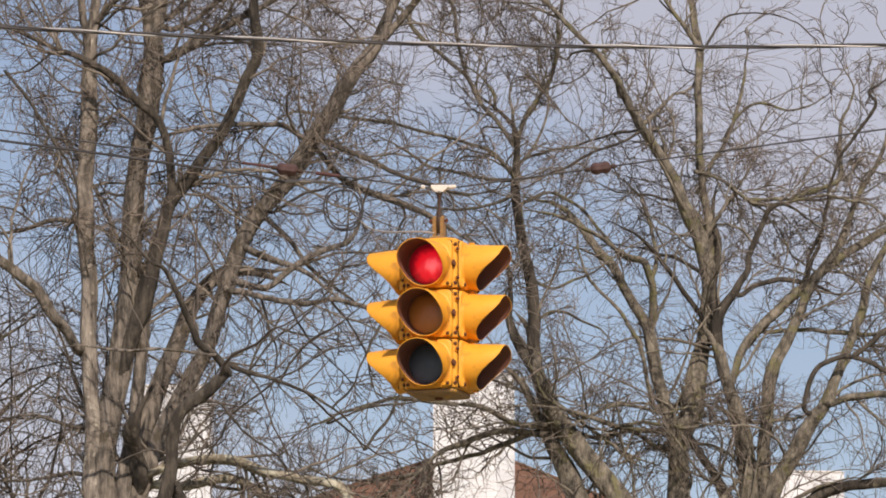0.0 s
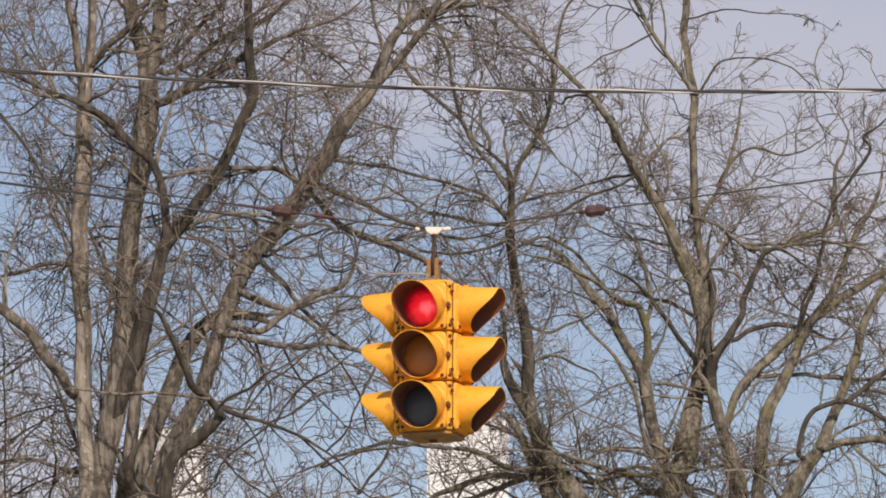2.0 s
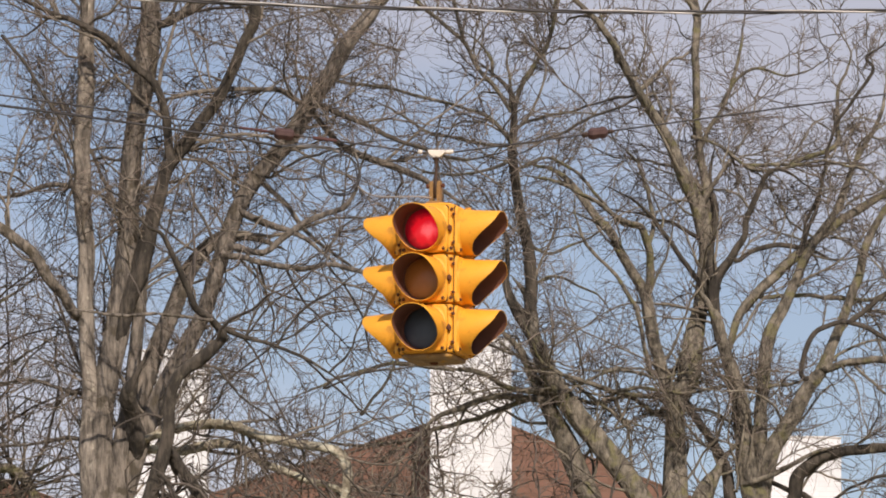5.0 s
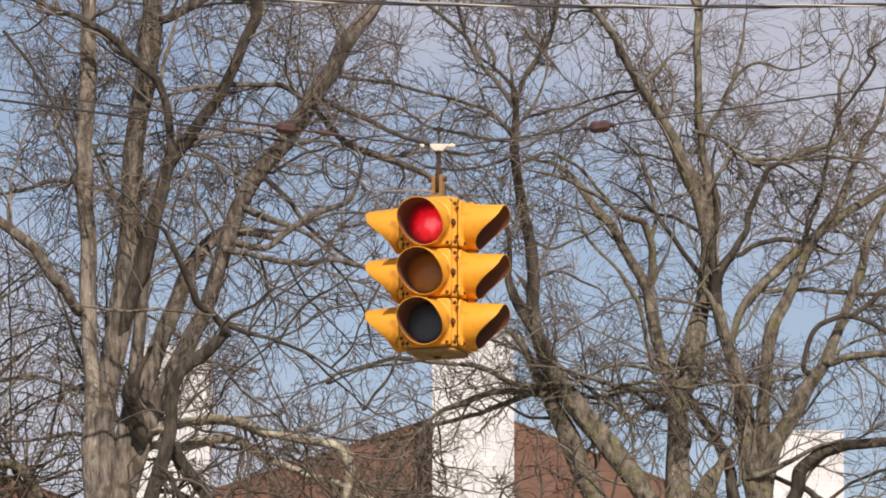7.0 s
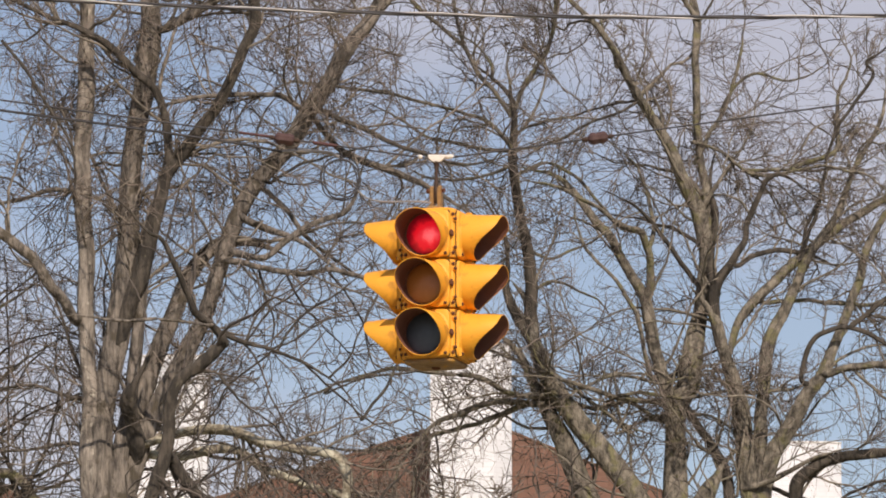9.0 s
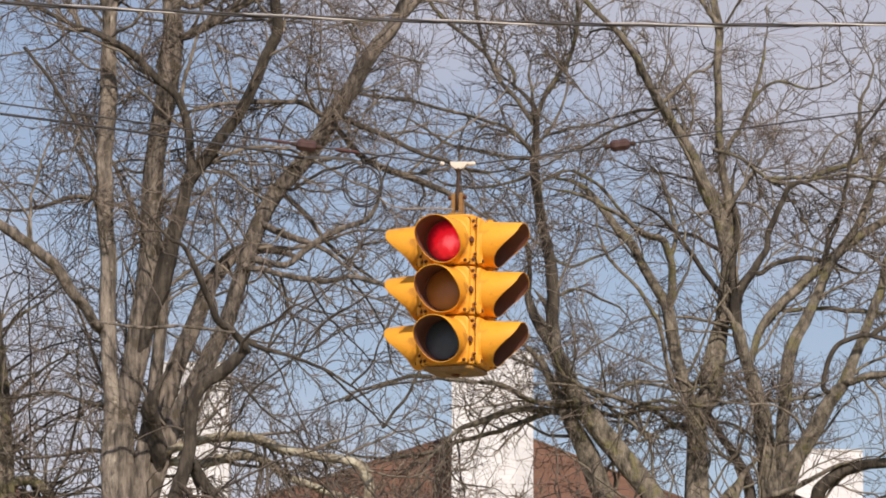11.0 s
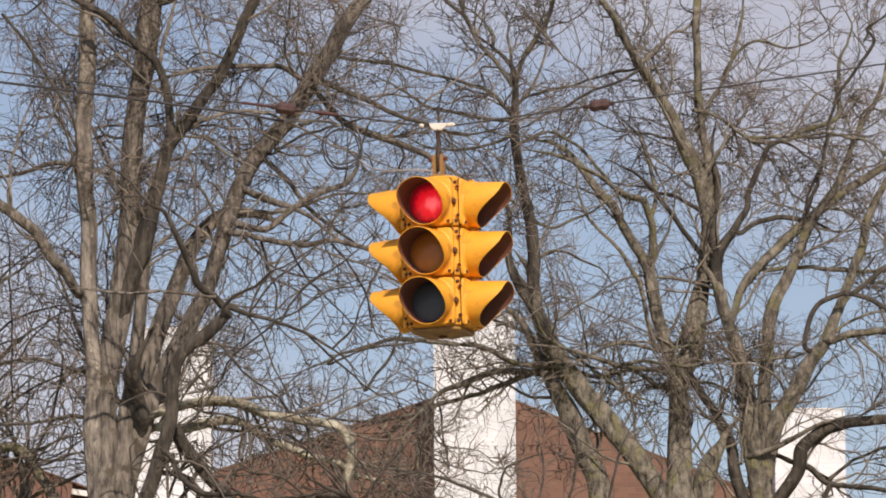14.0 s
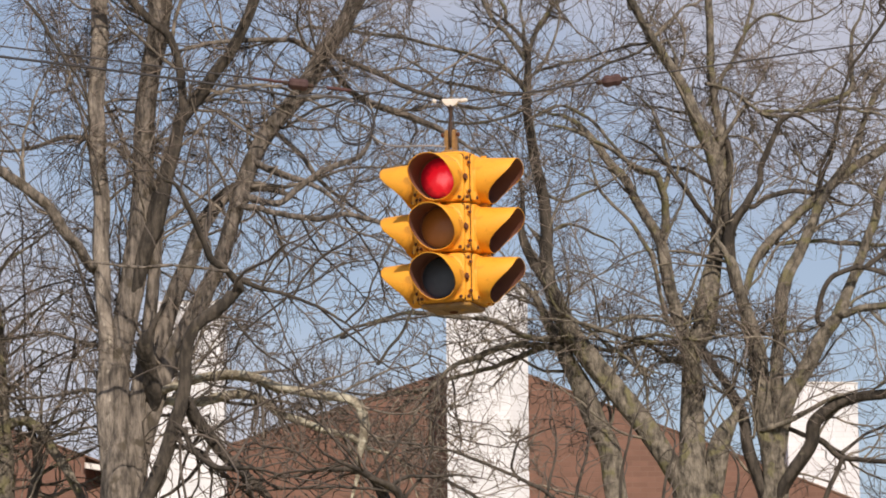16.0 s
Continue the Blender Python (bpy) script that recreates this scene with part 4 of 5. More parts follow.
limb(dark_tree, DARK_SHADE_BARK, 9.4, 1, 0, 0.4, (0.40, 6.67, 0.044), (0.56, 6.45, 0.044), (0.71, 6.25, 0.039), (0.90, 6.09, 0.035), (1.12, 5.85, 0.026))
limb(dark_tree, DARK_SHADE_BARK, 10.8, 1, 0, -0.3, (0.39, 6.47, 0.026), (0.48, 6.29, 0.022), (0.64, 6.16, 0.022), (0.85, 6.16, 0.017))
limb(dark_tree, DARK_SHADE_BARK, 10.9, 1, 0, 0.3, (0.28, 6.34, 0.022), (0.50, 6.29, 0.022), (0.70, 6.12, 0.017))
limb(dark_tree, DARK_SHADE_BARK, 7.02, 0.5, 0, 0.2, (1.22, 7.52, 0.009), (1.40, 7.61, 0.008), (1.62, 7.75, 0.007), (1.84, 7.79, 0.005))
limb(dark_tree, DARK_SHADE_BARK, 8.19, 0.5, 0, 0.2, (1.00, 7.59, 0.009), (1.09, 7.79, 0.008), (1.22, 7.97, 0.007), (1.31, 8.10, 0.005))
limb(dark_tree, DARK_SHADE_BARK, 7.15, 0.4, 0, 0.1, (1.24, 7.51, 0.011), (1.41, 7.76, 0.009), (1.63, 7.92, 0.009), (1.81, 8.05, 0.007))
limb(dark_tree, DARK_SHADE_BARK, 7.03, 0.4, 0, 0.1, (1.21, 7.53, 0.011), (1.14, 7.45, 0.009), (0.86, 7.22, 0.009), (0.77, 7.05, 0.007))
limb(dark_tree, DARK_SHADE_BARK, 8.06, 0.4, 0, 0.1, (1.00, 7.59, 0.009), (1.19, 7.85, 0.009), (1.43, 8.02, 0.007))
limb(dark_tree, DARK_SHADE_BARK, 7.16, 0.4, 0, 0.1, (1.45, 7.42, 0.009), (1.63, 7.26, 0.009), (1.81, 7.11, 0.007), (1.93, 6.99, 0.007))
limb(dark_tree, DARK_SHADE_BARK, 6.68, 0.4, 0, 0.1, (1.65, 7.30, 0.009), (1.77, 7.41, 0.009), (1.86, 7.58, 0.007), (1.95, 7.80, 0.007), (2.03, 7.96, 0.007))
limb(dark_tree, DARK_SHADE_BARK, 7.11, 0.4, 0, 0.1, (1.91, 6.99, 0.011), (2.07, 7.18, 0.011), (2.17, 7.38, 0.009), (2.19, 7.49, 0.007))
limb(dark_tree, DARK_SHADE_BARK, 7.15, 0.4, 0, 0.1, (1.63, 7.18, 0.009), (1.89, 7.29, 0.007), (2.29, 7.35, 0.007))
limb(dark_tree, DARK_SHADE_BARK, 7.02, 0.4, 0, 0.1, (0.50, 7.31, 0.018), (0.75, 7.35, 0.011), (0.89, 7.19, 0.009), (1.02, 7.08, 0.009), (1.19, 6.96, 0.007))
limb(dark_tree, DARK_SHADE_BARK, 12.9, 0.35, 0, 0.1, (0.41, 6.78, 0.011), (0.51, 6.96, 0.009), (0.66, 7.13, 0.007))
limb(dark_tree, DARK_SHADE_BARK, 13.6, 0.35, 0, 0.1, (0.41, 6.65, 0.011), (0.58, 6.78, 0.009), (0.71, 6.96, 0.007))
limb(dark_tree, DARK_SHADE_BARK, 14, 0.35, 0, 0.1, (0.48, 6.34, 0.011), (0.60, 6.43, 0.009), (0.72, 6.54, 0.007))
limb(dark_tree, DARK_SHADE_BARK, 13.8, 0.35, 0, 0.1, (0.41, 6.47, 0.011), (0.28, 6.30, 0.009), (0.24, 6.08, 0.007))
limb(dark_tree, DARK_SHADE_BARK, 13.3, 0.35, 0, 0.1, (0.50, 6.29, 0.011), (0.51, 6.07, 0.009), (0.44, 5.90, 0.007))
crown(dark_tree, SHADE_TWIG, SHADE_TWIG)

right_tree = tree("right_tree", 1.96, 42, TREE_LABELS["right_tree"])
limb(right_tree, MOSS_BARK, 0, 1, 0, 0, (-0.01, -0.20, 0.462), (-0.01, 0.50, 0.366), (-0.01, 2.09, 0.300), (0.01, 3.81, 0.257), (0.03, 5.21, 0.224), (0.04, 5.87, 0.195), (0.04, 6.20, 0.171), (0.02, 6.39, 0.148), (0.01, 6.63, 0.086), (0.00, 6.91, 0.048), name="trunk")
limb(right_tree, MOSS_BARK, 2.38, 1, 0, 0.3, (0.02, 6.25, 0.119), (0.01, 6.63, 0.100), (-0.00, 7.01, 0.088), (-0.00, 7.34, 0.083), (-0.04, 7.58, 0.067), (-0.10, 7.75, 0.059), (-0.16, 8.01, 0.059), (-0.21, 8.27, 0.059), (-0.25, 8.44, 0.050), (-0.35, 8.62, 0.043), (-0.45, 8.80, 0.038), (-0.52, 8.95, 0.038), (-0.64, 9.09, 0.031), (-0.78, 9.28, 0.029), (-0.93, 9.43, 0.019))
limb(right_tree, MOSS_BARK, 0.894, 1, 0.2, -0.2, (-0.23, 8.39, 0.039), (-0.18, 8.52, 0.035), (-0.17, 8.71, 0.031), (-0.20, 8.85, 0.031), (-0.26, 8.99, 0.031), (-0.40, 9.04, 0.028), (-0.59, 9.16, 0.020), (-0.88, 9.34, 0.019))
limb(right_tree, MOSS_BARK, 0.692, 1, 0, 0.3, (-0.21, 8.84, 0.024), (-0.16, 8.97, 0.020), (-0.17, 9.19, 0.019), (-0.26, 9.48, 0.014))
limb(right_tree, MOSS_BARK, 1.87, 1, -0.2, -0.6, (-0.18, 7.75, 0.024), (-0.23, 7.96, 0.020), (-0.29, 8.23, 0.020), (-0.41, 8.46, 0.019), (-0.57, 8.68, 0.014), (-0.74, 8.85, 0.014))
limb(right_tree, MOSS_BARK, 1.88, 1, 0.1, 0.4, (0.00, 7.12, 0.050), (0.01, 7.39, 0.086), (0.08, 7.63, 0.094), (0.12, 7.70, 0.094), (0.17, 8.01, 0.084), (0.23, 8.28, 0.059), (0.27, 8.61, 0.047), (0.29, 8.90, 0.043), (0.30, 9.07, 0.043), (0.27, 9.34, 0.039), (0.21, 9.66, 0.035), (0.19, 10.02, 0.035), (0.21, 10.41, 0.035), (0.23, 10.83, 0.035), (0.19, 11.10, 0.028), (0.16, 11.35, 0.028), (0.17, 11.64, 0.028), (0.20, 12.14, 0.020))
limb(right_tree, MOSS_BARK, 5.78, 1, 0.4, -0.3, (0.27, 8.65, 0.057), (0.27, 8.89, 0.062), (0.22, 9.13, 0.059), (0.15, 9.30, 0.055), (0.07, 9.48, 0.050), (-0.01, 9.66, 0.045), (-0.09, 9.81, 0.040), (-0.24, 10.11, 0.038), (-0.37, 10.32, 0.031), (-0.48, 10.55, 0.029), (-0.58, 10.71, 0.029), (-0.68, 10.83, 0.024), (-0.87, 11.01, 0.024), (-1.06, 11.21, 0.019), (-1.21, 11.36, 0.019), (-1.45, 11.54, 0.014))
limb(right_tree, MOSS_BARK, 6.6, 1, 0.4, 0.2, (0.21, 10.85, 0.024), (0.04, 11.09, 0.020), (-0.10, 11.30, 0.020), (-0.24, 11.54, 0.020), (-0.36, 11.79, 0.019))
limb(right_tree, DARK_SHADE_BARK, 5, 0.28, 0.4, 0.2, (0.27, 10.85, 0.011), (0.41, 11.08, 0.009), (0.57, 11.13, 0.007), (0.77, 11.14, 0.006), (1.00, 11.08, 0.006), (1.14, 10.97, 0.006), (1.24, 10.88, 0.005), (1.24, 10.71, 0.005), (1.29, 10.55, 0.004))
limb(right_tree, DARK_SHADE_BARK, 5, 0.28, 0.4, 0.3, (0.20, 11.48, 0.008), (0.48, 11.56, 0.007), (0.73, 11.54, 0.006), (1.06, 11.53, 0.005))
limb(right_tree, MOSS_BARK, 1.52, 1, -0.1, -0.2, (0.12, 5.12, 0.143), (0.48, 5.72, 0.119), (0.65, 6.15, 0.105), (0.69, 6.39, 0.098), (0.67, 6.62, 0.083), (0.63, 6.86, 0.076), (0.60, 7.10, 0.071), (0.57, 7.34, 0.071), (0.53, 7.58, 0.064), (0.46, 7.84, 0.052), (0.39, 8.06, 0.050), (0.36, 8.20, 0.048))
limb(right_tree, DARK_SHADE_BARK, 3.05, 0.9, -0.1, -0.3, (0.40, 8.01, 0.050), (0.36, 8.28, 0.052), (0.35, 8.45, 0.052), (0.42, 8.60, 0.043), (0.52, 8.75, 0.033), (0.61, 8.91, 0.026), (0.64, 9.06, 0.024), (0.68, 9.18, 0.024), (0.74, 9.29, 0.021), (0.79, 9.41, 0.019), (0.86, 9.47, 0.017), (0.93, 9.48, 0.012), (1.02, 9.43, 0.010), (1.12, 9.35, 0.007))
limb(right_tree, DARK_SHADE_BARK, 1.5, 1, -0.2, 0.1, (0.33, 8.47, 0.039), (0.31, 8.71, 0.035), (0.33, 8.90, 0.031), (0.37, 9.10, 0.031), (0.32, 9.29, 0.028))
limb(right_tree, DARK_SHADE_BARK, 3.33, 1, -0.2, 0.2, (0.56, 8.69, 0.020), (0.69, 8.80, 0.020), (0.88, 8.84, 0.020), (1.07, 8.81, 0.019))
limb(right_tree, DARK_SHADE_BARK, 1.58, 1, 0.1, -0.3, (0.26, 8.40, 0.020), (0.18, 8.59, 0.020), (0.05, 8.78, 0.020), (-0.09, 8.97, 0.019), (-0.26, 9.17, 0.014))
limb(right_tree, MOSS_BARK, 2.74, 1, -0.2, 0.3, (0.46, 7.92, 0.031), (0.54, 8.22, 0.035), (0.69, 8.42, 0.039), (0.86, 8.59, 0.039), (1.02, 8.73, 0.039), (1.22, 8.90, 0.039), (1.41, 9.05, 0.035), (1.66, 9.20, 0.035), (1.94, 9.35, 0.031), (2.28, 9.59, 0.024))
limb(right_tree, DARK_SHADE_BARK, 5.96, 0.6, 0.1, -0.2, (1.08, 8.75, 0.021), (1.17, 9.00, 0.018), (1.24, 9.20, 0.018), (1.27, 9.44, 0.015), (1.33, 9.68, 0.014), (1.42, 9.92, 0.014), (1.57, 10.12, 0.014), (1.71, 10.33, 0.014), (1.65, 10.46, 0.011), (1.81, 10.56, 0.007))
limb(right_tree, MOSS_BARK, 3.51, 1, 0.2, 0.5, (0.69, 6.48, 0.081), (0.70, 6.77, 0.076), (0.72, 7.00, 0.067), (0.72, 7.29, 0.057), (0.75, 7.67, 0.050), (0.82, 8.06, 0.048), (0.95, 8.33, 0.043), (1.03, 8.52, 0.038), (1.15, 8.76, 0.038), (1.36, 9.10, 0.031), (1.51, 9.49, 0.024), (1.75, 9.93, 0.019))
limb(right_tree, MOSS_BARK, 1.34, 1, -0.1, -0.3, (0.72, 6.62, 0.064), (0.77, 6.88, 0.064), (0.83, 7.10, 0.064), (0.94, 7.29, 0.064), (1.06, 7.53, 0.059), (1.13, 7.65, 0.052), (1.26, 7.81, 0.045), (1.40, 8.09, 0.038), (1.47, 8.33, 0.036), (1.57, 8.62, 0.036), (1.65, 8.91, 0.036), (1.79, 9.15, 0.031), (1.99, 9.39, 0.029), (2.28, 9.68, 0.019))
limb(right_tree, MOSS_BARK, 4.86, 1, -0.2, -0.6, (1.27, 7.79, 0.031), (1.49, 7.83, 0.028), (1.72, 7.85, 0.028), (2.01, 7.85, 0.024), (2.44, 7.90, 0.020))
limb(right_tree, DARK_SHADE_BARK, 1.72, 1, -0.2, -0.5, (1.08, 7.73, 0.020), (1.11, 7.89, 0.020), (1.19, 8.06, 0.020), (1.33, 8.15, 0.020), (1.49, 8.17, 0.020), (1.68, 8.09, 0.020), (1.92, 7.97, 0.019), (2.20, 7.94, 0.014))
limb(right_tree, DARK_SHADE_BARK, 1.61, 1, -0.3, -0.5, (1.49, 8.18, 0.020), (1.68, 8.33, 0.020), (1.92, 8.50, 0.020), (2.26, 8.67, 0.014))
limb(right_tree, MOSS_BARK, 5.46, 1, -0.1, 0.3, (0.76, 8.40, 0.020), (1.02, 8.42, 0.019), (1.26, 8.40, 0.019), (1.59, 8.38, 0.019), (1.92, 8.38, 0.014))
limb(right_tree, DARK_SHADE_BARK, 2.18, 1, -0.4, -0.9, (0.64, 6.15, 0.071), (0.75, 6.35, 0.064), (0.88, 6.52, 0.062), (0.99, 6.69, 0.062), (1.03, 6.88, 0.062), (1.20, 7.02, 0.050), (1.41, 7.07, 0.043), (1.67, 7.11, 0.038), (2.07, 7.16, 0.029))
limb(right_tree, DARK_SHADE_BARK, 2.95, 1, -0.3, -0.6, (0.77, 6.84, 0.020), (0.98, 6.76, 0.024), (1.12, 6.71, 0.028), (1.25, 6.58, 0.024), (1.44, 6.55, 0.020), (1.68, 6.52, 0.019), (2.01, 6.42, 0.014))
limb(right_tree, DARK_SHADE_BARK, 3.23, 1, -0.5, -0.6, (1.26, 6.58, 0.020), (1.17, 6.39, 0.020), (1.08, 6.19, 0.019))
limb(right_tree, DARK_SHADE_BARK, 3.59, 1, -0.5, -0.3, (1.25, 6.61, 0.019), (1.45, 6.76, 0.014), (1.74, 6.88, 0.014))
limb(right_tree, MOSS_BARK, 1.6, 1, -0.1, -0.5, (0.60, 6.79, 0.019), (0.84, 6.88, 0.019), (1.03, 7.00, 0.019), (1.22, 7.08, 0.014))
limb(right_tree, MOSS_BARK, 2.39, 1, -0.1, -0.2, (0.11, 6.13, 0.109), (0.18, 6.39, 0.105), (0.23, 6.63, 0.102), (0.30, 6.79, 0.081), (0.38, 6.91, 0.043), (0.44, 7.02, 0.024))
limb(right_tree, DARK_SHADE_BARK, 3.91, 1, 0.1, 0.1, (0.61, 6.24, 0.062), (0.55, 6.43, 0.057), (0.49, 6.67, 0.057), (0.45, 6.86, 0.052), (0.39, 7.03, 0.050), (0.31, 7.16, 0.038), (0.20, 7.34, 0.033), (0.08, 7.54, 0.029))
limb(right_tree, DARK_SHADE_BARK, 1.46, 1, 0, 0, (-0.14, 7.83, 0.019), (-0.02, 7.75, 0.024), (0.10, 7.85, 0.024))
limb(right_tree, MOSS_BARK, 3.49, 1, 0.1, 0.2, (-0.03, 6.34, 0.095), (-0.13, 6.45, 0.083), (-0.26, 6.68, 0.083), (-0.48, 6.96, 0.083), (-0.67, 7.20, 0.083), (-0.86, 7.46, 0.083), (-1.04, 7.73, 0.081), (-1.09, 7.89, 0.074), (-1.17, 8.06, 0.062), (-1.20, 8.23, 0.055))
limb(right_tree, DARK_SHADE_BARK, 3.33, 1, 0.15, 0.2, (-1.20, 8.18, 0.052), (-1.21, 8.37, 0.050), (-1.21, 8.56, 0.048), (-1.23, 8.85, 0.043), (-1.28, 9.19, 0.040), (-1.33, 9.53, 0.040), (-1.34, 9.73, 0.038), (-1.34, 9.92, 0.033), (-1.36, 10.12, 0.026))
limb(right_tree, DARK_SHADE_BARK, 2.21, 1, 0.1, 0.3, (-1.14, 8.01, 0.051), (-1.26, 8.17, 0.047), (-1.34, 8.29, 0.043), (-1.42, 8.50, 0.031), (-1.39, 8.75, 0.020), (-1.41, 8.95, 0.019))
limb(right_tree, MOSS_BARK, 3.6, 1, 0.5, 0.7, (-0.19, 4.84, 0.119), (-0.46, 5.64, 0.105), (-0.61, 6.21, 0.093), (-0.67, 6.61, 0.088), (-0.77, 6.87, 0.086), (-0.88, 7.14, 0.081), (-1.00, 7.35, 0.064), (-1.12, 7.57, 0.052), (-1.20, 7.74, 0.038), (-1.29, 7.94, 0.029))
limb(right_tree, MOSS_BARK, 5.89, 1, 0.2, -0.2, (-1.37, 9.72, 0.021), (-1.54, 9.91, 0.018), (-1.79, 10.02, 0.015), (-2.11, 10.11, 0.015), (-2.36, 10.17, 0.014), (-2.79, 10.23, 0.014), (-3.18, 10.28, 0.011))
limb(right_tree, MOSS_BARK, 7.64, 1, 0.2, 0.5, (-1.35, 9.99, 0.020), (-1.49, 10.20, 0.020), (-1.63, 10.35, 0.020), (-1.76, 10.58, 0.018), (-1.97, 10.77, 0.016), (-2.19, 10.97, 0.016), (-2.29, 11.15, 0.013))
limb(right_tree, MOSS_BARK, 6.24, 1, 0.4, 0.6, (-1.76, 10.58, 0.016), (-1.83, 10.85, 0.015), (-1.86, 11.10, 0.015), (-1.96, 11.39, 0.015), (-2.12, 11.59, 0.011))
limb(right_tree, MOSS_BARK, 7.49, 1, 0.2, 0, (-1.33, 10.02, 0.020), (-1.25, 10.26, 0.018), (-1.11, 10.48, 0.016), (-1.01, 10.70, 0.016), (-0.98, 10.93, 0.013), (-0.95, 11.20, 0.012), (-0.87, 11.54, 0.012))
limb(right_tree, MOSS_BARK, 5.47, 1, 0.2, 0.6, (-1.36, 9.70, 0.018), (-1.59, 9.70, 0.015), (-1.83, 9.75, 0.015), (-2.07, 9.80, 0.014), (-2.31, 9.97, 0.011))
limb(right_tree, MOSS_BARK, 2.96, 1, 0.1, -0.3, (-1.33, 9.58, 0.016), (-1.55, 9.48, 0.013), (-1.83, 9.43, 0.012), (-2.12, 9.48, 0.009))
limb(right_tree, DARK_SHADE_BARK, 6.29, 1, 0.2, 0.5, (-1.34, 9.82, 0.014), (-1.12, 9.94, 0.012), (-0.88, 9.97, 0.012), (-0.59, 10.07, 0.011), (-0.30, 10.12, 0.011))
limb(right_tree, MOSS_BARK, 2.58, 1, 0.1, 0.5, (-1.28, 9.48, 0.016), (-1.07, 9.58, 0.013), (-0.83, 9.48, 0.013), (-0.64, 9.29, 0.013), (-0.50, 9.09, 0.012))
limb(right_tree, DARK_SHADE_BARK, 5.85, 1, 0.2, -0.3, (-0.25, 10.12, 0.014), (-0.45, 10.02, 0.012), (-0.69, 9.95, 0.012), (-0.92, 9.80, 0.011), (-1.16, 9.68, 0.008))
limb(right_tree, MOSS_BARK, 1.85, 1, 0.1, -0.5, (-1.09, 7.59, 0.031), (-1.23, 7.60, 0.028), (-1.42, 7.63, 0.024), (-1.61, 7.75, 0.024), (-1.99, 7.79, 0.020), (-2.37, 7.82, 0.019), (-2.75, 7.72, 0.014), (-3.03, 7.60, 0.009))
limb(right_tree, MOSS_BARK, 1.16, 1, 0.1, -0.2, (-1.07, 7.53, 0.028), (-1.38, 7.54, 0.024), (-1.66, 7.50, 0.024), (-1.85, 7.43, 0.024), (-1.99, 7.36, 0.019), (-2.14, 7.22, 0.014))
limb(right_tree, MOSS_BARK, 11, 0.5, 0.2, 0.5, (-1.11, 7.56, 0.024), (-1.38, 7.46, 0.024), (-1.61, 7.38, 0.020), (-1.80, 7.32, 0.020), (-1.99, 7.28, 0.019), (-2.28, 7.17, 0.019), (-2.66, 7.13, 0.014), (-2.94, 7.18, 0.009))
limb(right_tree, DARK_SHADE_BARK, 2.18, 0.7, 0.3, 0.5, (0.28, 8.85, 0.019), (0.06, 8.99, 0.017), (-0.12, 9.04, 0.014), (-0.29, 9.11, 0.010), (-0.45, 9.13, 0.007))
limb(right_tree, MOSS_BARK, 12.8, 0.8, 0.3, 0, (0.18, 9.75, 0.015), (0.41, 9.68, 0.015), (0.65, 9.49, 0.015), (0.94, 9.49, 0.015), (1.27, 9.56, 0.011), (1.60, 9.49, 0.011))
limb(right_tree, MOSS_BARK, 4.06, 0.5, 0.3, 0.2, (0.42, 10.02, 0.014), (0.49, 10.17, 0.014), (0.63, 10.31, 0.014), (0.78, 10.35, 0.012), (0.99, 10.29, 0.009))
limb(right_tree, MOSS_BARK, 4.77, 0.6, 0.3, 0.5, (0.20, 9.58, 0.019), (0.32, 9.83, 0.019), (0.44, 10.02, 0.014), (0.56, 10.36, 0.014), (0.61, 10.66, 0.009))
limb(right_tree, MOSS_BARK, 7.82, 0.6, 0.2, 0.5, (1.03, 9.54, 0.019), (1.37, 9.68, 0.019), (1.40, 9.88, 0.019), (1.42, 10.17, 0.014), (1.52, 10.46, 0.009))
limb(right_tree, MOSS_BARK, 6.45, 1, -0.1, -0.6, (-0.19, 7.54, 0.020), (-0.47, 7.59, 0.020), (-0.76, 7.68, 0.019), (-1.04, 7.78, 0.014))
limb(right_tree, MOSS_BARK, 6.45, 1, 0.1, 0.5, (-0.10, 7.39, 0.020), (-0.38, 7.54, 0.019), (-0.67, 7.49, 0.019), (-0.95, 7.59, 0.014))
limb(right_tree, MOSS_BARK, 1.43, 0.5, 0, 0.3, (-1.21, 8.47, 0.016), (-1.02, 8.57, 0.014), (-0.83, 8.51, 0.012), (-0.64, 8.41, 0.009))
limb(right_tree, MOSS_BARK, 2.36, 0.5, 0, 0.3, (-1.23, 8.85, 0.016), (-1.05, 8.76, 0.014), (-0.86, 8.83, 0.012), (-0.69, 8.90, 0.009))
limb(right_tree, MOSS_BARK, 16.6, 0.55, 0, 0.3, (1.40, 8.09, 0.014), (1.54, 8.23, 0.012), (1.71, 8.28, 0.010), (1.92, 8.23, 0.009))
limb(right_tree, MOSS_BARK, 13.5, 0.5, 0, 0.3, (1.27, 7.79, 0.014), (1.44, 7.94, 0.012), (1.63, 8.01, 0.010), (1.92, 8.04, 0.009))
limb(right_tree, MOSS_BARK, 9.95, 0.5, 0, 0.3, (1.50, 7.83, 0.014), (1.63, 7.70, 0.012), (1.77, 7.58, 0.010), (1.96, 7.51, 0.009))
limb(right_tree, MOSS_BARK, 14.3, 0.34, 0, 0.1, (-1.37, 10.02, 0.014), (-1.36, 10.21, 0.014), (-1.39, 10.41, 0.009))
limb(right_tree, MOSS_BARK, 14.2, 0.34, 0, 0.1, (-1.24, 10.24, 0.014), (-1.17, 10.36, 0.014), (-1.14, 10.48, 0.009))
limb(right_tree, MOSS_BARK, 17.4, 0.34, 0, 0.1, (-0.24, 10.04, 0.014), (-0.27, 10.17, 0.014), (-0.34, 10.30, 0.009))
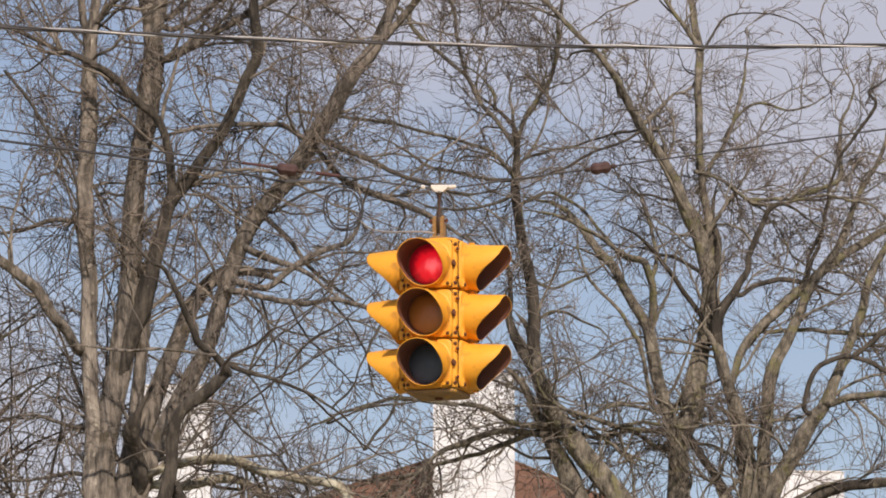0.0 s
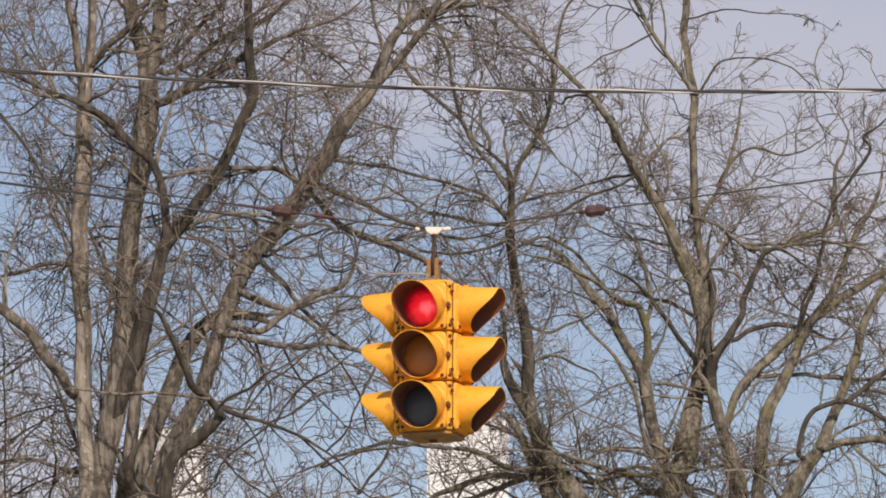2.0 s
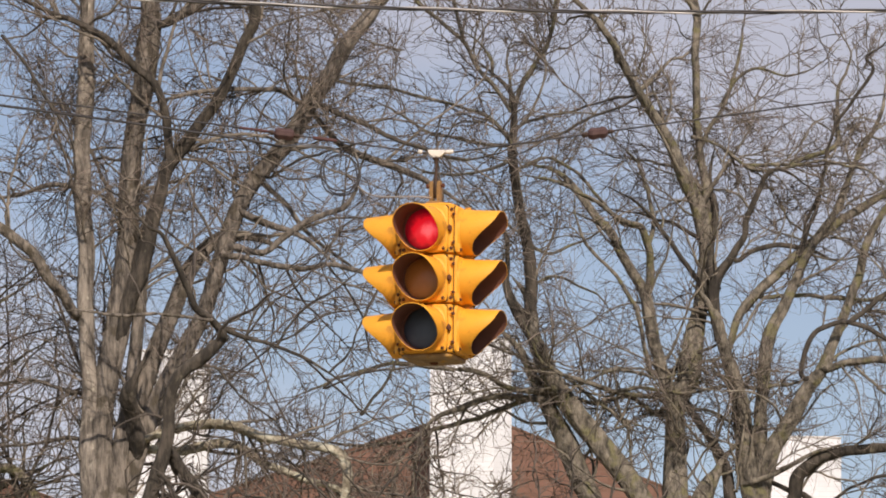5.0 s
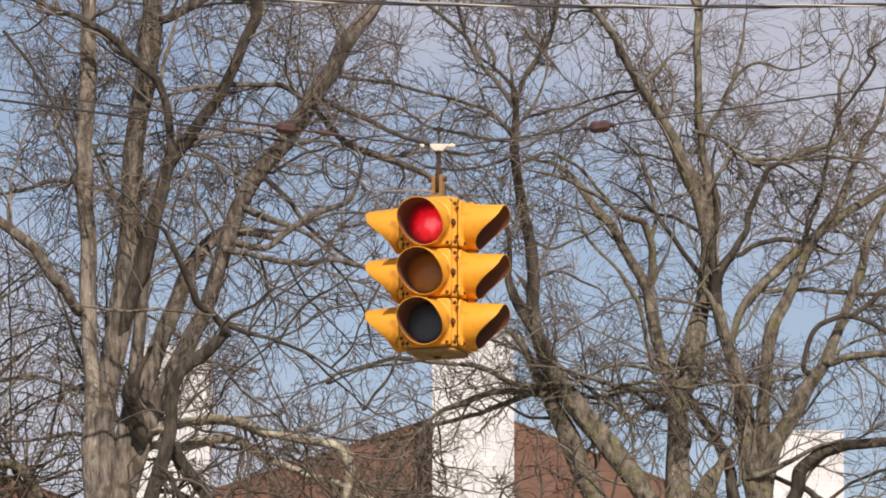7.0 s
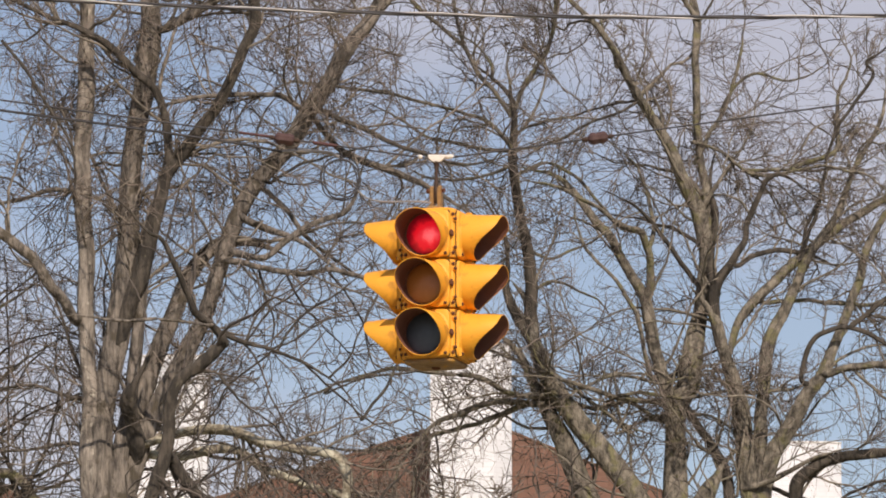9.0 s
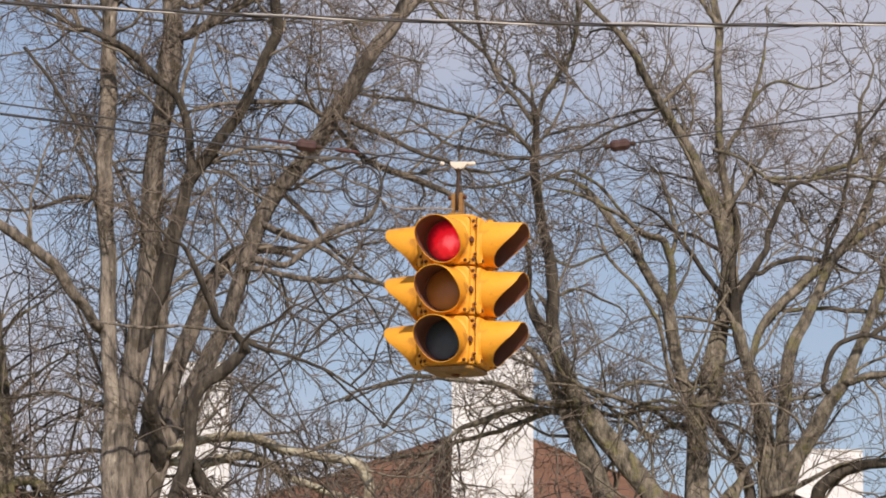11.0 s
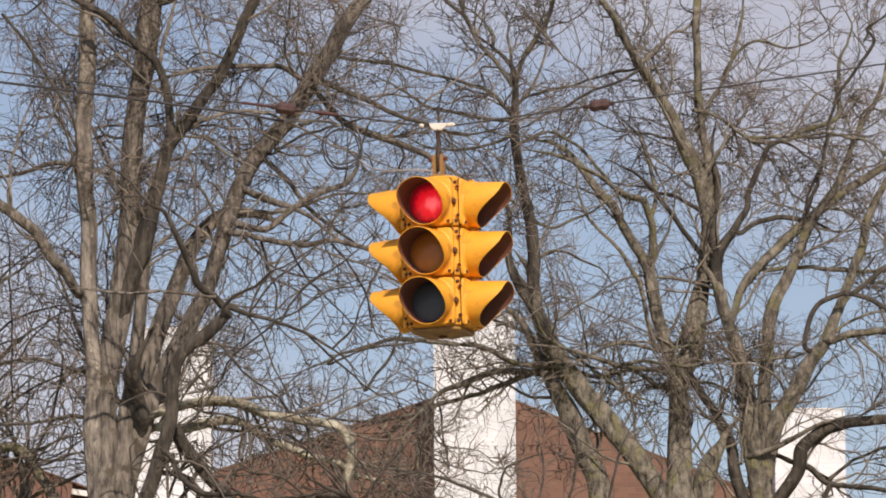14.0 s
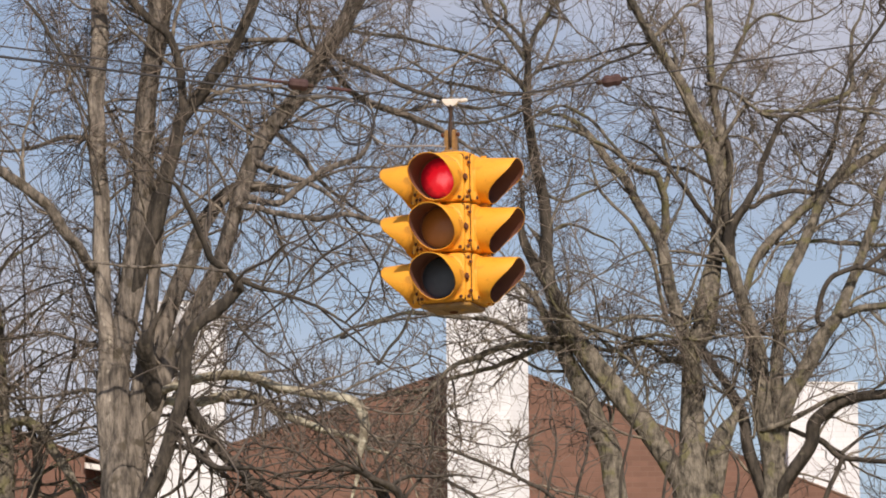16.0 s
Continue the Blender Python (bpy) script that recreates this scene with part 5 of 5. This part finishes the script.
limb(right_tree, MOSS_BARK, 13.9, 0.34, 0, 0.1, (-0.09, 9.87, 0.014), (-0.10, 10.02, 0.014), (-0.16, 10.17, 0.009))
limb(right_tree, MOSS_BARK, 14.2, 0.34, 0, 0.1, (-1.51, 10.32, 0.014), (-1.53, 10.43, 0.014), (-1.59, 10.53, 0.009))
limb(right_tree, MOSS_BARK, 17.9, 0.34, 0, 0.1, (-0.47, 10.41, 0.014), (-0.48, 10.52, 0.014), (-0.54, 10.63, 0.009))
limb(right_tree, MOSS_BARK, 17.4, 0.45, -0.35, -0.3, (-0.52, 7.59, 0.014), (-0.24, 7.62, 0.014), (0.09, 7.56, 0.014), (0.47, 7.63, 0.014))
limb(right_tree, MOSS_BARK, 19.4, 0.45, -0.35, -0.3, (-0.76, 7.66, 0.014), (-0.47, 7.78, 0.014), (-0.14, 7.70, 0.014))
limb(right_tree, MOSS_BARK, 17.7, 0.45, -0.35, -0.3, (-0.19, 7.39, 0.014), (0.04, 7.46, 0.014), (0.37, 7.39, 0.014))
limb(right_tree, MOSS_BARK, 13.7, 0.45, -0.35, -0.3, (0.33, 7.77, 0.014), (0.57, 7.63, 0.014), (0.90, 7.65, 0.014))
limb(right_tree, MOSS_BARK, 15.4, 0.45, -0.35, -0.3, (-0.99, 7.78, 0.014), (-0.76, 7.59, 0.014), (-0.48, 7.39, 0.014))
limb(right_tree, MOSS_BARK, 16.3, 0.42, 0.2, 0.2, (-2.04, 7.27, 0.012), (-2.28, 7.12, 0.010), (-2.52, 6.96, 0.007))
limb(right_tree, MOSS_BARK, 16.3, 0.42, 0.2, 0.2, (-2.14, 7.24, 0.012), (-2.31, 6.96, 0.010), (-2.38, 6.69, 0.007))
limb(right_tree, MOSS_BARK, 17.3, 0.42, 0.2, 0.2, (-2.28, 7.17, 0.012), (-2.52, 7.12, 0.010), (-2.76, 7.05, 0.007))
limb(right_tree, MOSS_BARK, 15.5, 0.42, 0.2, 0.2, (-2.00, 7.29, 0.012), (-2.16, 7.03, 0.010), (-2.19, 6.74, 0.007))
limb(right_tree, DARK_SHADE_BARK, 10.1, 0.3, 0.2, 0.2, (-2.14, 7.24, 0.010), (-2.00, 6.95, 0.007), (-1.72, 6.88, 0.005))
limb(right_tree, DARK_SHADE_BARK, 9.16, 0.3, 0.2, 0.2, (-2.27, 6.98, 0.010), (-1.95, 6.76, 0.007), (-1.62, 6.69, 0.005))
limb(right_tree, DARK_SHADE_BARK, 9, 0.3, 0.2, 0.2, (-2.00, 7.29, 0.010), (-1.97, 7.02, 0.007), (-1.93, 6.79, 0.005))
limb(right_tree, MOSS_BARK, 9.16, 0.5, 0.1, 0.2, (0.65, 9.52, 0.014), (0.91, 9.53, 0.014), (1.19, 9.52, 0.012), (1.48, 9.55, 0.010))
limb(right_tree, DARK_SHADE_BARK, 7.45, 0.5, -0.1, 0.1, (1.23, 9.23, 0.017), (1.14, 9.06, 0.014), (1.12, 8.98, 0.012))
limb(right_tree, MOSS_BARK, 11.7, 0.5, 0.1, 0.4, (1.36, 9.10, 0.012), (1.52, 9.22, 0.010), (1.74, 9.30, 0.007))
limb(right_tree, MOSS_BARK, 10.7, 0.5, 0.1, 0.4, (1.18, 8.89, 0.012), (0.99, 9.03, 0.010), (0.90, 9.23, 0.007))
limb(right_tree, MOSS_BARK, 12.7, 0.5, 0.1, 0.4, (1.53, 9.56, 0.012), (1.63, 9.76, 0.010), (1.82, 9.90, 0.007))
crown(right_tree, MOSS_BRANCH, TWIG)

low_tree = tree("low_tree", -0.58, 39, TREE_LABELS["low_tree"])
limb(low_tree, DARK_SHADE_BARK, 2.5, 1, 0, 0, (0.00, -0.20, 0.148), (0.00, 0.50, 0.118), (0.00, 2.25, 0.096), (0.00, 4.08, 0.087), (0.05, 5.17, 0.061), (0.04, 5.70, 0.044), (0.03, 5.91, 0.035), (-0.04, 6.05, 0.030), (-0.16, 6.12, 0.026), (-0.38, 6.15, 0.017), (-0.69, 6.10, 0.013), name="trunk")
limb(low_tree, DARK_SHADE_BARK, 2.35, 0.6, 0, -0.2, (0.10, 5.70, 0.040), (0.15, 5.85, 0.035), (0.11, 5.97, 0.029), (-0.07, 6.06, 0.022), (-0.21, 6.14, 0.018), (-0.34, 6.20, 0.013))
limb(low_tree, DARK_SHADE_BARK, 3.31, 0.6, 0, 0.2, (0.06, 6.00, 0.018), (0.19, 6.07, 0.013), (0.50, 6.08, 0.011))
limb(low_tree, DARK_SHADE_BARK, 2, 0.5, 0, 0.1, (0.07, 5.13, 0.057), (0.45, 5.34, 0.044), (0.97, 5.45, 0.038), (1.45, 5.49, 0.033), (1.85, 5.53, 0.029), (2.15, 5.59, 0.027), (2.72, 5.54, 0.022))
limb(low_tree, DARK_SHADE_BARK, 2.94, 0.6, 0, 0.3, (1.46, 5.49, 0.027), (1.35, 5.86, 0.020), (1.06, 6.06, 0.015), (0.80, 6.17, 0.013), (0.51, 6.28, 0.011), (0.37, 6.31, 0.007))
limb(low_tree, DARK_SHADE_BARK, 2.5, 0.6, 0, 0.3, (0.97, 5.45, 0.022), (0.89, 5.80, 0.018), (0.71, 5.91, 0.015), (0.50, 6.05, 0.013))
limb(low_tree, DARK_SHADE_BARK, 3.4, 0.45, 0, 0.2, (1.06, 6.04, 0.013), (1.01, 6.15, 0.011), (1.06, 6.33, 0.009), (1.11, 6.36, 0.007))
limb(low_tree, DARK_SHADE_BARK, 13.3, 0.42, 0, 0.2, (1.45, 5.47, 0.017), (1.49, 5.88, 0.013), (1.59, 6.30, 0.009))
limb(low_tree, DARK_SHADE_BARK, 12.2, 0.42, 0, 0.2, (1.82, 5.55, 0.017), (1.84, 5.97, 0.013), (1.92, 6.39, 0.009))
limb(low_tree, DARK_SHADE_BARK, 12.2, 0.42, 0, 0.2, (2.15, 5.64, 0.017), (2.17, 5.94, 0.013), (2.25, 6.25, 0.009))
limb(low_tree, DARK_SHADE_BARK, 13.3, 0.42, 0, 0.2, (1.23, 5.56, 0.017), (1.26, 5.91, 0.013), (1.35, 6.26, 0.009))
limb(low_tree, DARK_SHADE_BARK, 9, 0.42, 0, 0.2, (2.72, 5.59, 0.017), (2.72, 5.83, 0.013), (2.77, 6.07, 0.009))
limb(low_tree, DARK_SHADE_BARK, 9.54, 0.4, 0, 0.1, (0.06, 6.00, 0.011), (-0.00, 6.27, 0.009), (-0.16, 6.51, 0.007))
limb(low_tree, DARK_SHADE_BARK, 9.92, 0.4, 0, 0.1, (-0.07, 6.06, 0.011), (0.10, 6.31, 0.009), (0.28, 6.53, 0.007))
limb(low_tree, DARK_SHADE_BARK, 9.37, 0.4, 0, 0.1, (-0.16, 6.13, 0.011), (-0.34, 6.36, 0.009), (-0.48, 6.49, 0.007))
limb(low_tree, DARK_SHADE_BARK, 10.6, 0.4, 0, 0.1, (0.15, 5.87, 0.013), (0.36, 6.18, 0.011), (0.40, 6.44, 0.007))
limb(low_tree, DARK_SHADE_BARK, 12.8, 0.4, 0, 0.1, (-0.29, 6.18, 0.009), (-0.51, 6.14, 0.009), (-0.77, 6.11, 0.007))
limb(low_tree, DARK_SHADE_BARK, 9, 0.4, 0, 0.1, (0.10, 5.96, 0.013), (-0.38, 6.00, 0.011), (-0.82, 5.98, 0.007))
limb(low_tree, DARK_SHADE_BARK, 20.2, 0.4, 0, 0.1, (-0.82, 5.98, 0.009), (-0.99, 6.12, 0.009), (-1.15, 6.30, 0.007))
limb(low_tree, DARK_SHADE_BARK, 20.2, 0.4, 0, 0.1, (-0.78, 5.98, 0.009), (-0.91, 6.04, 0.009), (-1.21, 6.08, 0.007))
limb(low_tree, DARK_SHADE_BARK, 20.2, 0.4, 0, 0.1, (-0.51, 6.14, 0.009), (-0.69, 6.28, 0.007), (-0.91, 6.32, 0.007))
limb(low_tree, DARK_SHADE_BARK, 13, 0.4, 0, 0.1, (-0.38, 6.00, 0.009), (-0.51, 5.91, 0.009), (-0.69, 5.84, 0.007))
crown(low_tree, SHADE_TWIG, SHADE_TWIG)

edge_tree = tree("edge_tree", -3.71, 41, TREE_LABELS["edge_tree"])
limb(edge_tree, MOSS_BARK, 4, 1, 0, 0, (0.01, -0.20, 0.264), (0.01, 0.50, 0.210), (0.02, 2.09, 0.171), (0.02, 3.79, 0.156), (0.01, 5.16, 0.128), (0.01, 6.17, 0.114), (-0.01, 6.73, 0.096), (-0.04, 7.25, 0.073), (-0.06, 7.67, 0.055), (-0.10, 8.04, 0.046), (-0.17, 8.51, 0.037), name="trunk")
limb(edge_tree, MOSS_BARK, 8.2, 1, 0, -0.3, (-0.01, 6.73, 0.041), (0.17, 6.80, 0.037), (0.33, 6.71, 0.037), (0.46, 6.49, 0.037), (0.59, 6.26, 0.037), (0.77, 5.94, 0.037))
limb(edge_tree, DARK_SHADE_BARK, 7.49, 1, -0.3, -0.3, (0.21, 5.81, 0.046), (0.26, 6.17, 0.046), (0.31, 6.40, 0.046), (0.29, 6.59, 0.037), (0.24, 6.77, 0.027), (0.17, 6.92, 0.018))
limb(edge_tree, DARK_SHADE_BARK, 3.1, 1, -0.3, -0.3, (0.19, 6.78, 0.009), (0.18, 7.24, 0.009), (0.17, 7.67, 0.009), (0.16, 8.04, 0.009), (0.15, 8.42, 0.007))
limb(edge_tree, MOSS_BARK, 12.7, 0.45, 0.1, 0.3, (-0.16, 6.92, 0.018), (0.02, 7.11, 0.014), (0.26, 7.29, 0.009))
limb(edge_tree, MOSS_BARK, 8.59, 0.45, 0.1, 0.3, (0.08, 6.59, 0.018), (0.26, 6.71, 0.014), (0.49, 6.82, 0.009))
limb(edge_tree, MOSS_BARK, 6.84, 0.45, 0.1, 0.3, (0.26, 6.31, 0.018), (0.44, 6.43, 0.014), (0.68, 6.54, 0.009))
limb(edge_tree, MOSS_BARK, 7, 0.45, 0.1, 0.3, (0.40, 6.17, 0.018), (0.53, 6.24, 0.014), (0.72, 6.31, 0.009))
limb(edge_tree, MOSS_BARK, 11.3, 0.45, 0.1, 0.3, (0.02, 7.48, 0.018), (0.16, 7.62, 0.014), (0.35, 7.76, 0.009))
limb(edge_tree, MOSS_BARK, 8.63, 0.45, 0.1, 0.3, (-0.03, 8.04, 0.018), (0.11, 8.18, 0.014), (0.30, 8.32, 0.009))
limb(edge_tree, DARK_SHADE_BARK, 11.1, 0.5, 0, 0.1, (0.02, 6.22, 0.014), (0.31, 6.27, 0.012), (0.58, 6.33, 0.007))
limb(edge_tree, DARK_SHADE_BARK, 11.7, 0.5, 0, 0.1, (0.00, 6.55, 0.014), (0.26, 6.59, 0.009), (0.53, 6.68, 0.007))
limb(edge_tree, DARK_SHADE_BARK, 12.2, 0.5, 0, 0.1, (-0.00, 7.01, 0.014), (0.21, 7.20, 0.012), (0.48, 7.34, 0.009), (0.67, 7.43, 0.007))
limb(edge_tree, DARK_SHADE_BARK, 12.2, 0.5, 0, 0.1, (-0.01, 7.29, 0.014), (0.21, 7.48, 0.009), (0.39, 7.76, 0.007))
limb(edge_tree, DARK_SHADE_BARK, 10.2, 0.5, 0, 0.1, (-0.04, 7.67, 0.012), (0.20, 7.85, 0.009), (0.48, 7.94, 0.007))
limb(edge_tree, DARK_SHADE_BARK, 9.45, 0.5, 0, 0.1, (-0.07, 7.95, 0.012), (0.11, 8.23, 0.009), (0.34, 8.42, 0.007))
crown(edge_tree, MOSS_BRANCH, SHADE_TWIG)
# late stems and shoots that carry no side branches
# this dark stem stands in for a shadow cast on the trunk
limb(left_tree, DARK_SHADE_BARK, 0, 1, 0, -0.4, (0.22, 6.71, 0.023), (0.25, 6.82, 0.059), (0.24, 6.94, 0.082), (0.22, 7.07, 0.059), (0.18, 7.22, 0.077), (0.19, 7.32, 0.063), (0.24, 7.42, 0.027))
limb(right_tree, MOSS_BRANCH, 0, 0.35, -0, -0.3, (-0.40, 7.28, 0.011), (-0.46, 7.45, 0.009), (-0.47, 7.61, 0.007), (-0.50, 7.75, 0.006), (-0.52, 7.84, 0.004))
limb(right_tree, MOSS_BRANCH, 0, 0.35, -0, -0.3, (0.53, 6.75, 0.011), (0.51, 6.96, 0.009), (0.46, 7.18, 0.007), (0.46, 7.36, 0.006), (0.44, 7.46, 0.004))
limb(right_tree, MOSS_BRANCH, 0, 0.35, -0, -0.3, (-0.49, 7.28, 0.011), (-0.41, 7.42, 0.009), (-0.35, 7.57, 0.007), (-0.32, 7.68, 0.006), (-0.28, 7.76, 0.004))
limb(right_tree, MOSS_BRANCH, 0, 0.35, -0, -0.3, (0.37, 7.21, 0.011), (0.41, 7.37, 0.009), (0.46, 7.52, 0.007), (0.44, 7.65, 0.006), (0.46, 7.73, 0.004))
limb(right_tree, MOSS_BRANCH, 0, 0.35, -0, -0.3, (0.48, 7.30, 0.011), (0.51, 7.49, 0.009), (0.50, 7.68, 0.007), (0.57, 7.84, 0.006), (0.59, 7.94, 0.004))
limb(right_tree, MOSS_BRANCH, 0, 0.35, -0, -0.3, (-0.07, 7.29, 0.011), (-0.02, 7.53, 0.009), (-0.00, 7.77, 0.007), (0.08, 7.96, 0.006), (0.11, 8.08, 0.004))
limb(right_tree, MOSS_BRANCH, 0, 0.35, -0, -0.3, (0.52, 6.93, 0.011), (0.57, 7.15, 0.009), (0.60, 7.38, 0.007), (0.66, 7.57, 0.006), (0.70, 7.69, 0.004))
limb(right_tree, MOSS_BRANCH, 0, 0.35, -0, -0.3, (0.10, 7.03, 0.011), (0.11, 7.17, 0.009), (0.02, 7.30, 0.007), (0.05, 7.42, 0.006), (0.04, 7.48, 0.004))
limb(right_tree, MOSS_BRANCH, 0, 0.35, -0, -0.3, (-0.66, 6.88, 0.011), (-0.65, 7.03, 0.009), (-0.66, 7.18, 0.007), (-0.63, 7.31, 0.006), (-0.62, 7.39, 0.004))
limb(right_tree, MOSS_BRANCH, 0, 0.35, -0, -0.3, (0.64, 7.21, 0.011), (0.63, 7.38, 0.009), (0.57, 7.55, 0.007), (0.57, 7.69, 0.006), (0.55, 7.77, 0.004))
limb(right_tree, MOSS_BRANCH, 0, 0.35, -0, -0.3, (-0.24, 6.79, 0.011), (-0.19, 6.95, 0.009), (-0.26, 7.10, 0.007), (-0.20, 7.23, 0.006), (-0.19, 7.31, 0.004))
limb(right_tree, MOSS_BRANCH, 0, 0.35, -0, -0.3, (-0.64, 7.19, 0.011), (-0.64, 7.40, 0.009), (-0.62, 7.61, 0.007), (-0.58, 7.79, 0.006), (-0.56, 7.90, 0.004))
limb(right_tree, MOSS_BRANCH, 0, 0.35, -0, -0.3, (-0.48, 7.01, 0.011), (-0.42, 7.13, 0.009), (-0.37, 7.25, 0.007), (-0.39, 7.35, 0.006), (-0.37, 7.41, 0.004))
limb(right_tree, MOSS_BRANCH, 0, 0.35, -0, -0.3, (0.28, 6.63, 0.011), (0.30, 6.75, 0.009), (0.28, 6.86, 0.007), (0.23, 6.96, 0.006), (0.22, 7.02, 0.004))

motions()
